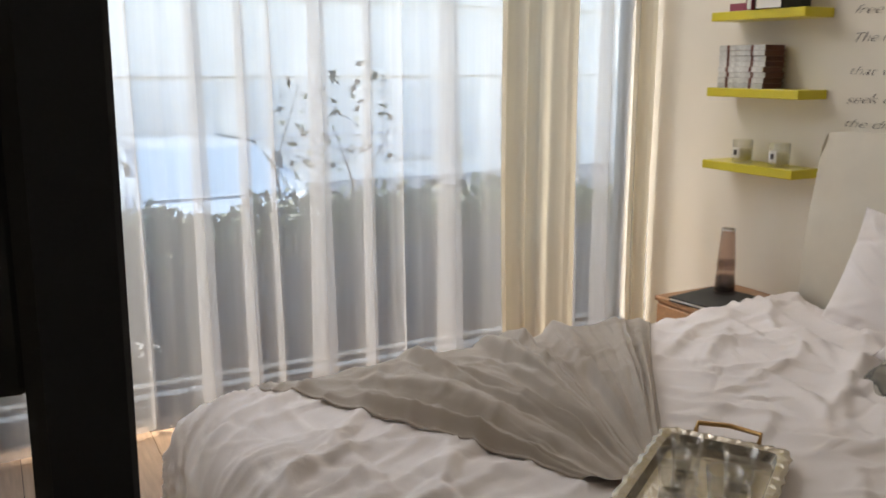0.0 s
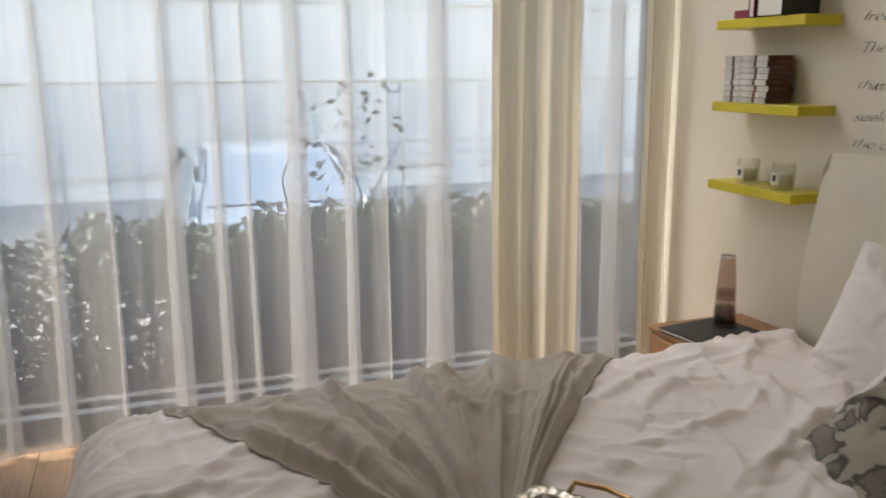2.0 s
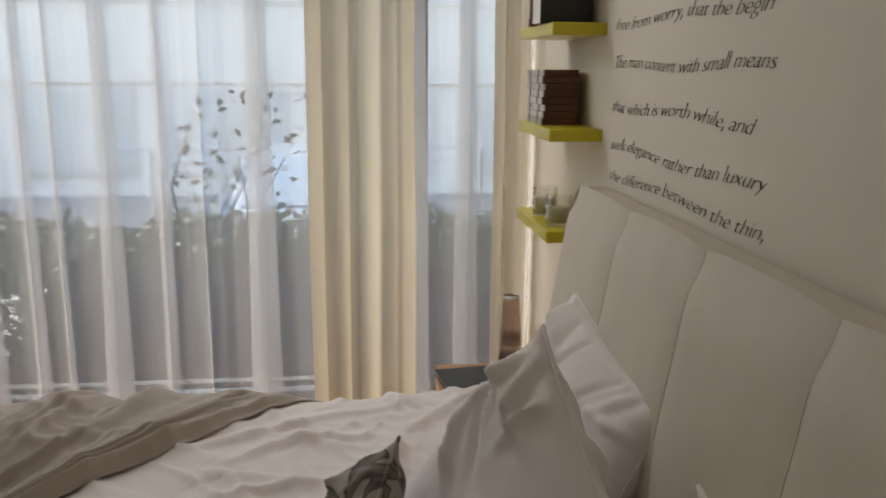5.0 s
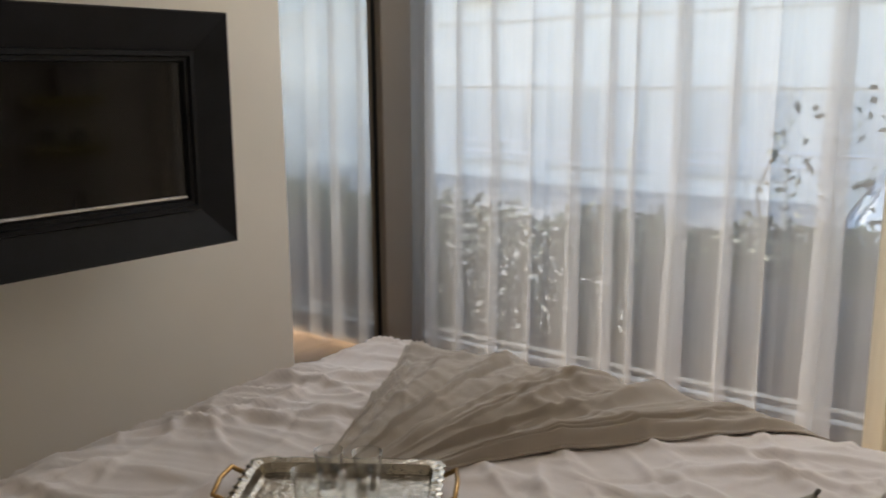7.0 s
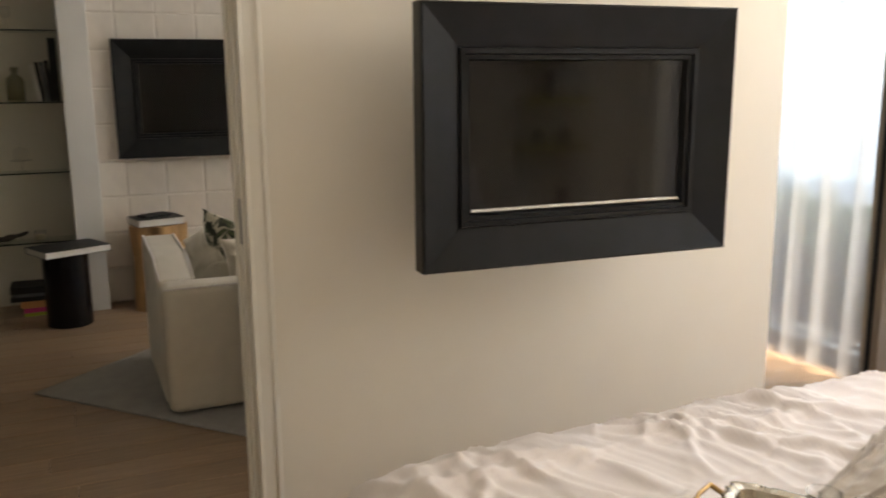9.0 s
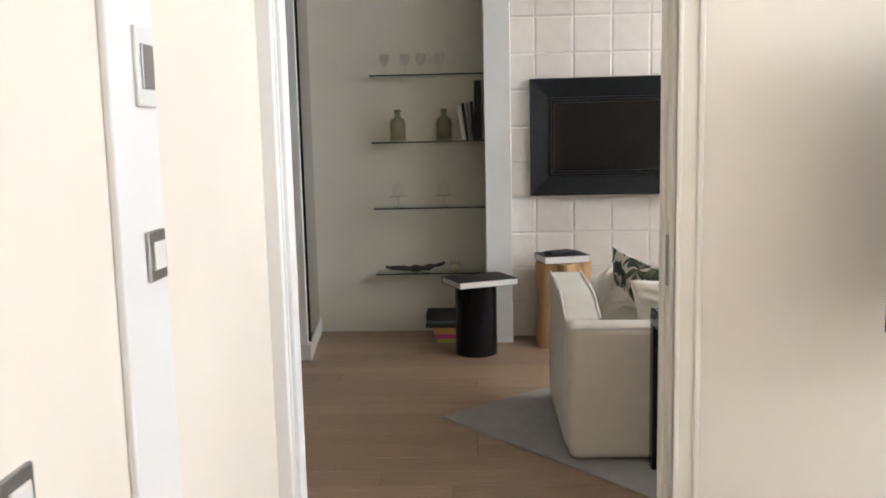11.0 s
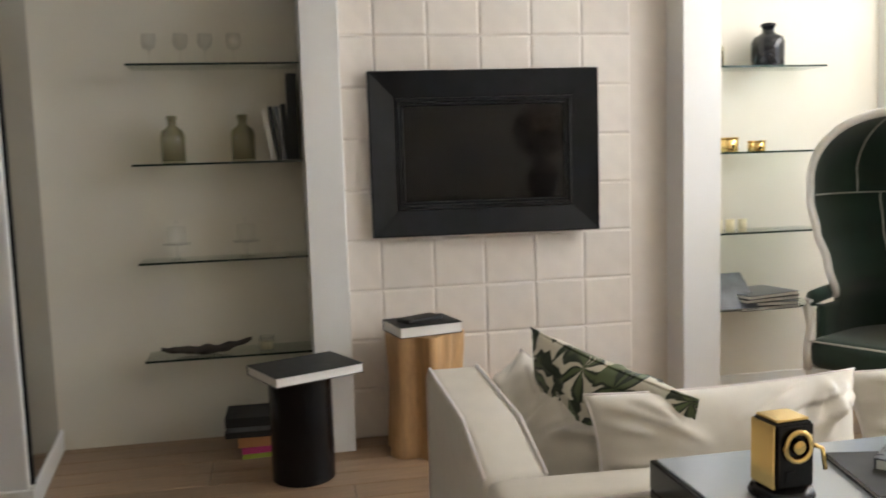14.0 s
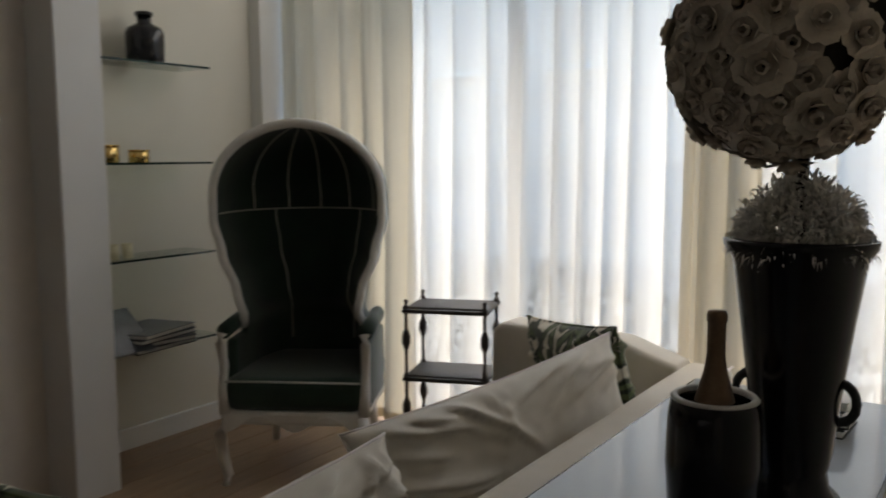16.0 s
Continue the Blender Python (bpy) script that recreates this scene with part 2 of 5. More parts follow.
M["mirror"] = material("mirror", (0.82, 0.83, 0.82), 0.03, 0.01, 3, 0, metal=1)
M["greymirror"] = material("grey_mirror", (0.30, 0.285, 0.26), 0.03, 0.01, 3, 0, metal=1)
M["alu"] = material("grey_window_frame", (0.09, 0.10, 0.11), 0.45, 0.1, 10, 0.03)
M["sheer"] = cloth_through("white_sheer", (0.57, 0.56, 0.555), 0.59, through=0.62)
M["drape"] = cloth_through("cream_drape", (0.70, 0.63, 0.50), 0.0, through=0.42)
M["livsheer"] = cloth_through("cream_sheer", (0.92, 0.89, 0.84), 0.36, through=0.84)
M["palm"] = frond_print("palm_leaf_print", (0.58, 0.54, 0.44), (0.018, 0.028, 0.013), (0.09, 0.12, 0.05), 6.5)
M["damask"] = patterned("damask_print", (0.40, 0.36, 0.30), (0.065, 0.062, 0.055), 7.5, 0.49, 0.54, 3.2, (0.20, 0.18, 0.15))
M["wax"] = material("candle_wax", (0.72, 0.66, 0.46), 0.5, 0.05, 8, 0.02)
M["label"] = material("paper_label", (0.72, 0.7, 0.64), 0.7, 0.05, 9, 0.02)
M["brownbook"] = material("brown_leather_book", (0.13, 0.045, 0.028), 0.5, 0.25, 20, 0.2, rand=0.25)
M["greybook"] = material("grey_book_spine", (0.60, 0.59, 0.56), 0.7, 0.25, 40, 0.15, rand=0.2)
M["redbook"] = material("burgundy_book", (0.22, 0.02, 0.05), 0.5, 0.2, 10, 0.05)
M["pinkbook"] = material("pink_book", (0.55, 0.05, 0.2), 0.5, 0.1, 10, 0.02)
M["limebook"] = material("lime_book", (0.32, 0.42, 0.05), 0.5, 0.1, 10, 0.02)
M["orangebook"] = material("orange_book", (0.55, 0.26, 0.1), 0.5, 0.1, 10, 0.02)
M["greymag"] = material("glossy_grey_cover", (0.11, 0.12, 0.14), 0.3, 0.5, 9, 0.02)
M["petal"] = material("cream_petal", (0.54, 0.47, 0.38), 0.8, 0.15, 30, 0.1, rand=0.1)
M["ostrich"] = material("white_feather", (0.72, 0.68, 0.62), 0.9, 0.1, 40, 0.3)
M["rug"] = material("grey_rug", (0.34, 0.325, 0.31), 0.95, 0.12, 12, 0.8, 300)
M["leaf"] = material("hedge_leaf", (0.022, 0.045, 0.018), 0.5, 0.5, 6, 0.05)
M["bark"] = material("hedge_stem", (0.05, 0.04, 0.03), 0.9, 0.3, 20, 0.4)
# Panes near the wall's colour: the washed-out glare outside is put into it.
M["facadepane"] = material("washed_out_pane", (0.62, 0.56, 0.52), 0.5, 0.2, 1.5, 0)
M["paving"] = material("paving", (0.20, 0.195, 0.185), 0.85, 0.12, 2, 0.3, 60)
M["facade"] = material("pale_facade", (0.78, 0.69, 0.62), 0.85, 0.12, 0.8, 0.2, 30)
M["carscreen"] = material("pale_windscreen", (0.20, 0.26, 0.32), 0.15, 0.05, 3, 0)
M["forecourt"] = material("pale_concrete", (0.27, 0.255, 0.24), 0.85, 0.12, 1.5, 0.2, 40)
M["carpaint"] = material("pale_car_paint", (0.24, 0.30, 0.36), 0.2, 0.02, 2, 0)
M["carglass"] = material("car_glass", (0.03, 0.035, 0.04), 0.05, 0.02, 2, 0)
M["rubber"] = material("rubber", (0.02, 0.02, 0.02), 0.85, 0.1, 10, 0.1)
M["plastic"] = material("white_plastic", (0.7, 0.69, 0.66), 0.4, 0.02, 8, 0)
M["greyplate"] = material("brushed_switch_plate", (0.35, 0.34, 0.33), 0.35, 0.1, 20, 0.05, metal=0.8)
# The bluish shade lying on the plinth is put into this base colour.
M["sillgrey"] = material("shaded_sill", (0.06, 0.08, 0.105), 0.8, 0.08, 6, 0.1)
M["planter"] = material("slate_planter", (0.014, 0.030, 0.056), 0.6, 0.15, 4, 0.2)


# ---- building helpers ----
def part(name, bm, mat, parent=None, label="", smooth=False):
    me = bpy.data.meshes.new(name)
    bm.normal_update()
    bm.to_mesh(me)
    bm.free()
    if smooth:
        me.shade_smooth()
    me.materials.append(M[mat] if isinstance(mat, str) else mat)
    ob = new(name, me)
    ob.parent = parent
    if label:
        tagged(ob, label)
    return ob


def thing(name, label, category, loc=(0, 0, 0), rz=0.0, group="", rx=0.0, ry=0.0):
    e = new(name)
    e.empty_display_size = 0.05
    e.matrix_basis = pose(*loc, rx, ry, rz)
    return tagged(e, label, category, group)


def structure(ob, label="", category=""):
    return tagged(ob, label, category, kind="structure")


def add_box(bm, a, b, bevel=0.0, seg=2):
    r = bmesh.ops.create_cube(bm, size=1)
    vs = r["verts"]
    for v in vs:
        v.co = Vector([(a[k] + b[k]) / 2 + v.co[k] * abs(b[k] - a[k]) for k in range(3)])
    if bevel:
        es = {e for v in vs for e in v.link_edges}
        bmesh.ops.bevel(bm, geom=list(es), offset=bevel, segments=seg, profile=0.5, affect="EDGES")
    return vs


def box(a, b, bevel=0.0, seg=2):
    bm = bmesh.new()
    add_box(bm, a, b, bevel, seg)
    return bm


def add_lathe(bm, profile, n=28, centre=(0, 0, 0), squash=1.0):
    rings = []
    for r, z in profile:
        if r < 1e-5:
            rings.append([bm.verts.new((centre[0], centre[1], centre[2] + z))])
        else:
            rings.append([bm.verts.new((centre[0] + r * math.cos(2 * math.pi * i / n), centre[1] + squash * r * math.sin(2 * math.pi * i / n), centre[2] + z)) for i in range(n)])
    for p, q in zip(rings, rings[1:]):
        for i in range(n):
            j = (i + 1) % n
            if len(p) == 1 and len(q) > 1:
                bm.faces.new((p[0], q[j], q[i]))
            elif len(q) == 1 and len(p) > 1:
                bm.faces.new((p[i], p[j], q[0]))
            elif len(p) > 1:
                bm.faces.new((p[i], p[j], q[j], q[i]))
    return bm


def lathe(profile, n=28, centre=(0, 0, 0)):
    return add_lathe(bmesh.new(), profile, n, centre)


def add_tube(bm, pts, radius, n=8, closed=False):
    pts = [Vector(p) for p in pts]
    rad = radius if callable(radius) else (lambda s: radius)
    rings, m = [], len(pts)
    up = Vector((0.13, 0.21, 0.97))
    for i, p in enumerate(pts):
        a = pts[(i - 1) % m] if closed or i else p
        b = pts[(i + 1) % m] if closed or i < m - 1 else p
        d = (b - a).normalized()
        u = d.cross(up)
        u = (d.cross(Vector((1, 0, 0))) if u.length < 1e-3 else u).normalized()
        v = d.cross(u)
        r = rad(i / max(1, m - 1))
        rings.append([bm.verts.new(p + r * (math.cos(2 * math.pi * k / n) * u + math.sin(2 * math.pi * k / n) * v)) for k in range(n)])
    pairs = list(zip(rings, rings[1:])) + ([(rings[-1], rings[0])] if closed else [])
    for p, q in pairs:
        for k in range(n):
            bm.faces.new((p[k], p[(k + 1) % n], q[(k + 1) % n], q[k]))
    if not closed:
        bm.faces.new(rings[0][::-1])
        bm.faces.new(rings[-1])
    return bm


def tube(pts, radius, n=8, closed=False):
    return add_tube(bmesh.new(), pts, radius, n, closed)


def sheet(fn, nu, nv, wrap=False):
    """A grid mesh from fn(u, v), u and v from 0 to 1."""
    bm = bmesh.new()
    rows = [[bm.verts.new(fn(i / nu, j / nv)) for j in range(nv + 1)] for i in range(nu + 1)]
    for i in range(nu):
        for j in range(nv):
            bm.faces.new((rows[i][j], rows[i + 1][j], rows[i + 1][j + 1], rows[i][j + 1]))
    return bm


def smoothstep(a, b, x):
    t = min(1, max(0, (x - a) / (b - a)))
    return t * t * (3 - 2 * t)


def cushion(w, h, d, seed, n=60, crease=0.012, pinch=0.10):
    """A stuffed cushion standing in the xz plane, corners pulled out, with creases."""
    bm = bmesh.new()
    rng = random.Random(seed * 17 + 5)
    folds = {-1: [], 1: []}
    for side in (-1, 1):
        for k in range(26):
            a = rng.choice((0.25, 0.75, 1.25, 1.75)) * math.pi + rng.gauss(0, 0.35)
            px, pz = 0.50 * w * max(-0.95, min(0.95, 1.25 * math.cos(a))), 0.50 * h * max(-0.95, min(0.95, 1.25 * math.sin(a)))
            g = math.atan2(-pz * 0.8 + rng.gauss(0, 0.07), -px + rng.gauss(0, 0.07))
            folds[side].append((px, pz, math.cos(g), math.sin(g), rng.uniform(0.14, 0.42) * (w + h) / 2 * 1.4, rng.uniform(0.009, 0.022), rng.uniform(0.4, 1.3) * rng.choice((1, 1, -0.7))))

    def surface(side):
        rows = []
        for i in range(n + 1):
            row = []
            for j in range(n + 1):
                a, b = 2 * i / n - 1, 2 * j / n - 1
                x = w / 2 * a * (1 - pinch * (1 - abs(b) ** 2) * abs(a) ** 3 * 0.8)
                z = h / 2 * b * (1 - pinch * (1 - abs(a) ** 2) * abs(b) ** 3 * 0.8)
                puff = ((1 - abs(a) ** 2.6) * (1 - abs(b) ** 2.6)) ** 0.55
                q = Vector((x * 5, side * 0.7, z * 5)) + Vector((seed * 3.1, seed, 0))
                wr = noise.fractal(q, 0.7, 2.0, 3) * crease * 0.45
                for px, pz, cx, cz, ln, wd, ht in folds[side]:
                    s = (x - px) * cx + (z - pz) * cz
                    bend = 0.05 * math.sin(s * 9 + px * 40)
                    off = (z - pz) * cx - (x - px) * cz + bend * s
                    if 0 < s < ln and abs(off) < 3 * wd:
                        wr += ht * crease * math.exp(-(off / wd) ** 2 if off > 0 else -(off / (0.45 * wd)) ** 2) * smoothstep(0, 0.12, s / ln) * smoothstep(1.0, 0.5, s / ln)
                y = side * (d / 2 * puff + wr * smoothstep(0, 0.55, puff) * 1.2)
                row.append(bm.verts.new((x, y, z + h / 2)))
            rows.append(row)
        for i in range(n):
            for j in range(n):
                f = (rows[i][j], rows[i + 1][j], rows[i + 1][j + 1], rows[i][j + 1])
                bm.faces.new(f if side < 0 else f[::-1])
        return rows

    surface(-1)
    surface(1)
    bmesh.ops.remove_doubles(bm, verts=bm.verts, dist=0.0004)
    return bm


def cushion_edge(w, h, pinch, r=0.004):
    pts = []
    for k in range(64):
        s = k / 64 * 4
        q, f = int(s), 2 * (s - int(s)) - 1
        a, b = [(f, -1), (1, f), (-f, 1), (-1, -f)][q]
        pts.append((w / 2 * a * (1 - pinch * (1 - b * b) * abs(a) ** 3 * 0.8), 0, h / 2 * b * (1 - pinch * (1 - a * a) * abs(b) ** 3 * 0.8) + h / 2))
    return tube(pts, r, 6, True)


def make_cushion(name, label, mat, w, h, d, loc, rx, ry, rz, seed, group="", piping=None, crease=0.012):
    c = thing(name, label, "cushion", loc, rz, group, rx, ry)
    part("cover", cushion(w, h, d, seed, crease=crease), mat, c, smooth=True)
    part("piping", cushion_edge(w, h, 0.10), piping or mat, c, smooth=True)
    return c

# ---- structure ----
CEIL = 2.72
floor = structure(part("floor", box((-6.2, -7.0, -0.12), (3.3, 0.06, -0.014)), "gap"), "oak plank floor through both rooms", "floor")
structure(part("ceiling", box((-6.2, -7.0, CEIL), (3.3, 0.2, CEIL + 0.15)), "ceiling"), "plain white ceiling", "ceiling")
structure(part("wall_east", box((3.10, -4.36, -0.014), (3.3, 0.06, CEIL)), "wall"), "cream painted bedroom wall behind the bed", "wall")
structure(part("wall_south", box((0.058, -4.36, -0.014), (3.10, -4.15, CEIL)), "wall"), "cream bedroom wall running into the doorway", "wall")
structure(part("wall_partition", box((-0.14, -3.0, -0.014), (0.0, -0.95, CEIL)), "wall"), "cream painted partition carrying the television", "wall")
structure(part("wall_partition_core", box((-0.14, -0.95, -0.014), (-0.03, -0.34, CEIL)), "wall"), "partition behind the mirror strip", "wall")
structure(part("wall_partition_south", box((-0.14, -5.2, -0.014), (0.0, -4.19, CEIL)), "wall"), "cream painted wall beside the doorway", "wall")
structure(part("wall_over_door", box((-0.14, -4.19, 2.1), (0.0, -3.0, CEIL)), "wall"), "wall above the doorway", "wall")
structure(part("wall_pier", box((-0.14, -0.34, -0.014), (0.035, -0.06, CEIL), 0.004, 1), "pier"), "dark taupe pier beside the window", "wall")
mirror_strip = thing("wall_mirror", "tall mirror strip with a dark edge beside the window", "mirror", (0, 0, 0))
part("mirror_glass", box((-0.03, -0.945, 0.0), (-0.012, -0.352, CEIL - 0.02)), "mirror", mirror_strip)
part("edge_strip", box((-0.03, -0.352, 0.0), (-0.004, -0.341, CEIL - 0.02)), "frame", mirror_strip)
part("bottom_strip", box((-0.012, -0.945, 0.0), (-0.004, -0.352, 0.018)), "frame", mirror_strip)

# living room shell
structure(part("wall_west", box((-4.0, -4.95, -0.014), (-3.78, 0.06, CEIL)), "alcove"), "pale wall at the back of the shelf alcoves", "wall")
structure(part("wall_television", box((-3.78, -3.52, -0.014), (-3.565, -1.52, CEIL)), "panel"), "chimney-breast wall behind padded panels", "wall")
structure(part("pilaster_1", box((-3.78, -3.525, -0.014), (-3.38, -3.35, CEIL), 0.004, 1), "white"), "white pilaster between alcove and panelled wall", "wall")
structure(part("pilaster_2", box((-3.78, -1.70, -0.014), (-3.38, -1.50, CEIL), 0.004, 1), "white"), "white pilaster between panelled wall and alcove", "wall")
structure(part("wall_alcove_end", box((-3.78, -4.89, -0.014), (-2.985, -4.672, CEIL), 0.004, 1), "white"), "white pier at the end of the shelf alcove", "wall")
for v in bpy.data.objects["wall_alcove_end"].data.vertices:
    if v.co.x < -3.5 and v.co.y > -4.8:
        v.co.y -= 0.075
structure(part("wall_window_return", box((-3.78, -0.33, -0.014), (-3.70, 0.06, CEIL)), "white"), "narrow white return beside the window", "wall")
structure(part("wall_mirror_side", box((-2.09, -4.78, -0.014), (-0.14, -4.64, CEIL)), "wall"), "wall behind the grey mirror", "wall")
structure(part("wall_kitchen_back", box((-6.2, -7.0, -0.014), (0.0, -6.8, CEIL)), "wall"), "plain wall closing the kitchen", "wall")
structure(part("wall_kitchen_side", box((-0.3, -6.8, -0.014), (-0.14, -4.78, CEIL)), "wall"), "plain wall closing the passage", "wall")
structure(part("wall_kitchen_west", box((-4.0, -6.8, -0.014), (-3.85, -4.95, CEIL)), "wall"), "plain wall closing the kitchen", "wall")

grey_mirror = thing("wall_mirror", "floor-length grey tinted mirror on the living room wall", "mirror")
part("mirror_glass", box((-2.08, -4.64, 0.03), (-0.16, -4.622, 2.6)), "greymirror", grey_mirror)
part("plinth", box((-2.09, -4.64, -0.0), (-0.16, -4.615, 0.03)), "white", grey_mirror)
side_mirror = thing("wall_mirror", "narrow grey mirror panel on the alcove's side wall", "mirror")
part("mirror_glass", box((-3.70, -4.672, 0.11), (-3.03, -4.66, 2.6)), "greymirror", side_mirror)
part("edge_strip", box((-3.03, -4.672, 0.11), (-3.02, -4.655, 2.6)), "frame", side_mirror)
for k in side_mirror.children:
    for v in k.data.vertices:
        v.co.y -= 0.075 * (-2.985 - v.co.x) / 0.795


def skirting(a, b):
    bm = bmesh.new()
    add_box(bm, a, b, 0.003, 1)
    return structure(part("baseboard", bm, "white"), "white painted baseboard", "baseboard")


side_board = skirting((-3.78, -4.672, 0.0), (-2.99, -4.652, 0.105))
for v in side_board.data.vertices:
    v.co.y -= 0.075 * (-2.985 - v.co.x) / 0.795
skirting((-2.985, -4.89, 0.0), (-2.965, -4.65, 0.105))
skirting((-3.78, -1.50, 0.0), (-3.765, -0.33, 0.10))

# doorway between the rooms: lining and moulded casings
door_frame = structure(thing("door_1", "white moulded door casing of the open doorway", "doorway"), "", "")


def casing(side_x, sign, y, ysign, name="casing"):
    bm = bmesh.new()
    for lo, hi, d in ((0.0, 0.07, 0.016), (0.0, 0.014, 0.021), (0.054, 0.07, 0.024)):
        y0, y1 = y + ysign * lo, y + ysign * hi
        add_box(bm, (side_x, min(y0, y1), 0), (side_x + sign * d, max(y0, y1), 2.17), 0.004, 2)
    part(name, bm, "trim", door_frame)


for sx, sg in ((0.0, 1), (-0.14, -1)):
    casing(sx, sg, -3.055, 1)
    bm = bmesh.new()
    for lo, hi, d in ((0.0, 0.07, 0.016), (0.0, 0.014, 0.021), (0.054, 0.07, 0.024)):
        add_box(bm, (sx, -4.10, 2.07 + lo), (sx + sg * d, -2.985, 2.07 + hi), 0.004, 2)
    part("head_casing", bm, "trim", door_frame)
casing(-0.14, -1, -4.13, -1)
part("jamb", box((-0.14, -3.065, 0), (0.0, -3.0, 2.1)), "trim", door_frame)
bm = bmesh.new()
for xa, xb, ya in ((-0.138, 0.052, -4.13), (0.015, 0.064, -4.112), (0.024, 0.036, -4.107), (-0.140, -0.062, -4.114)):
    add_box(bm, (xa, -4.19, 0), (xb, ya, 2.1), 0.003, 2)
part("jamb", bm, "white", door_frame)
bm = bmesh.new()
add_box(bm, (-0.085, -3.076, 0), (-0.05, -3.065, 2.07), 0.002, 1)
part("door_stop", bm, "trim", door_frame)
part("strike_plate", box((-0.045, -3.068, 0.98), (-0.015, -3.064, 1.12)), "greyplate", door_frame, "small metal strike plate")

# cupboard trim board with switches beside the doorway
trim_board = structure(part("trim", box((0.84, -4.15, 0.0), (1.03, -4.135, CEIL), 0.004, 2), "white"), "white upright trim board on the cream wall", "trim")


def wall_plate(name, label, cat, y, z, w, h, mat):
    t = thing(name, label, cat, (y, -4.135, z), 90)
    part("plate", box((0, -w / 2, 0), (0.008, w / 2, h), 0.002, 1), mat, t)
    part("rocker", box((0.008, -w * 0.32, h * 0.22), (0.012, w * 0.32, h * 0.78), 0.001, 1), "greyplate" if mat == "plastic" else "plastic", t)
    return t


wall_plate("thermostat", "white wall thermostat with a grey display", "thermostat", 0.90, 1.46, 0.075, 0.13, "plastic")
wall_plate("light_switch", "brushed metal light switch on the white trim", "switch", 0.90, 1.17, 0.075, 0.085, "greyplate")
sock = wall_plate("wall_socket", "grey metal wall socket on the cream wall", "socket", 1.36, 0.93, 0.075, 0.085, "greyplate")
sock.location.y = -4.15

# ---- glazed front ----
plinth = structure(part("window_plinth", box((-3.78, 0.0, -0.014), (3.10, 0.16, 0.10), 0.004, 1), "sillgrey"), "low plinth below the glazing, bluish shade in its colour", "sill")
for k, (x0, x1) in enumerate(((-3.78, -2.42), (-2.42, -1.22), (-1.22, -0.04), (-0.04, 2.66), (2.66, 3.10))):
    w = structure(thing("window_%d" % (k + 1), "floor-to-ceiling window with a slim grey frame", "window"), "", "")
    for name, a, b in (("window_frame", (x0, 0.06, 0.10), (x0 + 0.03, 0.11, CEIL)), ("window_frame", (x1 - 0.03, 0.06, 0.10), (x1, 0.11, CEIL)),
                       ("window_sill", (x0 + 0.03, 0.06, 0.10), (x1 - 0.03, 0.11, 0.125))):
        part(name, box(a, b, 0.003, 1), "alu", w)
    p = part("pane", box((x0 + 0.03, 0.083, 0.125), (x1 - 0.03, 0.091, CEIL)), "pane", w)
    p.visible_shadow = False
structure(part("wall_window_north", box((-6.2, 0.06, CEIL), (3.3, 0.3, CEIL + 0.3)), "facade"), "front wall above the windows", "wall")

# Added fill for both rooms, on top of the sky through the glass.
window_light(0.15, 3.0, 2.15, 2.6, -0.26, 2.6)
window_light(-3.5, -0.2, 2.15, 2.6, -0.26, 1.6)


# ---- curtains ----
def curtain(name, label, x0, x1, y, wave, fold, amp, mat, seed, z0=0.012, z1=2.70, group="", hem=0.05, step=0.009, folding=1.8):
    rng = random.Random(seed)
    c = thing(name, label, "curtain", (0, 0, 0), 0, group)
    n = int((x1 - x0) / step)
    cuts, s = [], x0
    while s < x1:
        cuts.append(s)
        s += wave * rng.uniform(0.55, 1.6)
    cuts.append(x1 + wave)
    strength = [rng.uniform(0.5, 1.25) for _ in cuts]

    def at(u, v):
        s = x0 + (x1 - x0) * u
        k = max(i for i in range(len(cuts) - 1) if cuts[i] <= s + 1e-9)
        lam = cuts[k + 1] - cuts[k]
        f = 2 * math.pi * (s - cuts[k]) / lam
        z = z1 + (z0 - z1) * v
        loose = 0.75 + 0.35 * v
        g = strength[k] * loose
        x = s + fold * folding * lam / (2 * math.pi) * math.sin(f) * g + 0.010 * noise.noise(Vector((s * 3, z * 0.9, seed)))
        yy = y - amp * g * math.cos(f) + 0.015 * noise.noise(Vector((s * 2.1, z * 0.7, seed + 9))) - 0.03 * v * v
        zz = z + (0.034 * noise.noise(Vector((s * 5, 1.7, seed))) * v if v > 0.9 else 0)
        return Vector((min(max(x, x0 - 0.03), x1 + 0.03), yy, zz))

    part("panel", sheet(at, n, 26), mat, c, smooth=True)
    if hem:
        part("hem", sheet(lambda u, v: at(u, 1 - hem * (1 - v) / (z1 - z0) * 1.0) + Vector((0, -0.003, 0)), n, 2), mat, c, smooth=True)
    return c


curtain("sheer_curtain", "white sheer curtain hanging in loose folds to the floor", 0.05, 2.30, -0.10, 0.19, 1.15, 0.036, "sheer", 3, z0=0.03, group="bedroom curtains", folding=2.0, step=0.007)
curtain("sheer_curtain", "white sheer curtain between drape and corner", 2.52, 3.07, -0.10, 0.17, 1.15, 0.040, "sheer", 5, z0=0.03, group="bedroom curtains", folding=2.2, step=0.007)
curtain("drape", "narrow cream drape gathered in the window corner", 2.93, 3.075, -0.15, 0.07, 0.8, 0.02, "drape", 23, group="bedroom curtains", step=0.005, folding=1.0)
curtain("drape", "opaque cream drape gathered in soft vertical folds", 2.20, 2.60, -0.17, 0.125, 0.8, 0.036, "drape", 7, group="bedroom curtains", step=0.006, folding=1.0)
curtain("drape", "opaque cream drape gathered beside the window return", -3.68, -2.86, -0.16, 0.12, 0.8, 0.04, "drape", 11, group="living room curtains", step=0.008, folding=1.2)
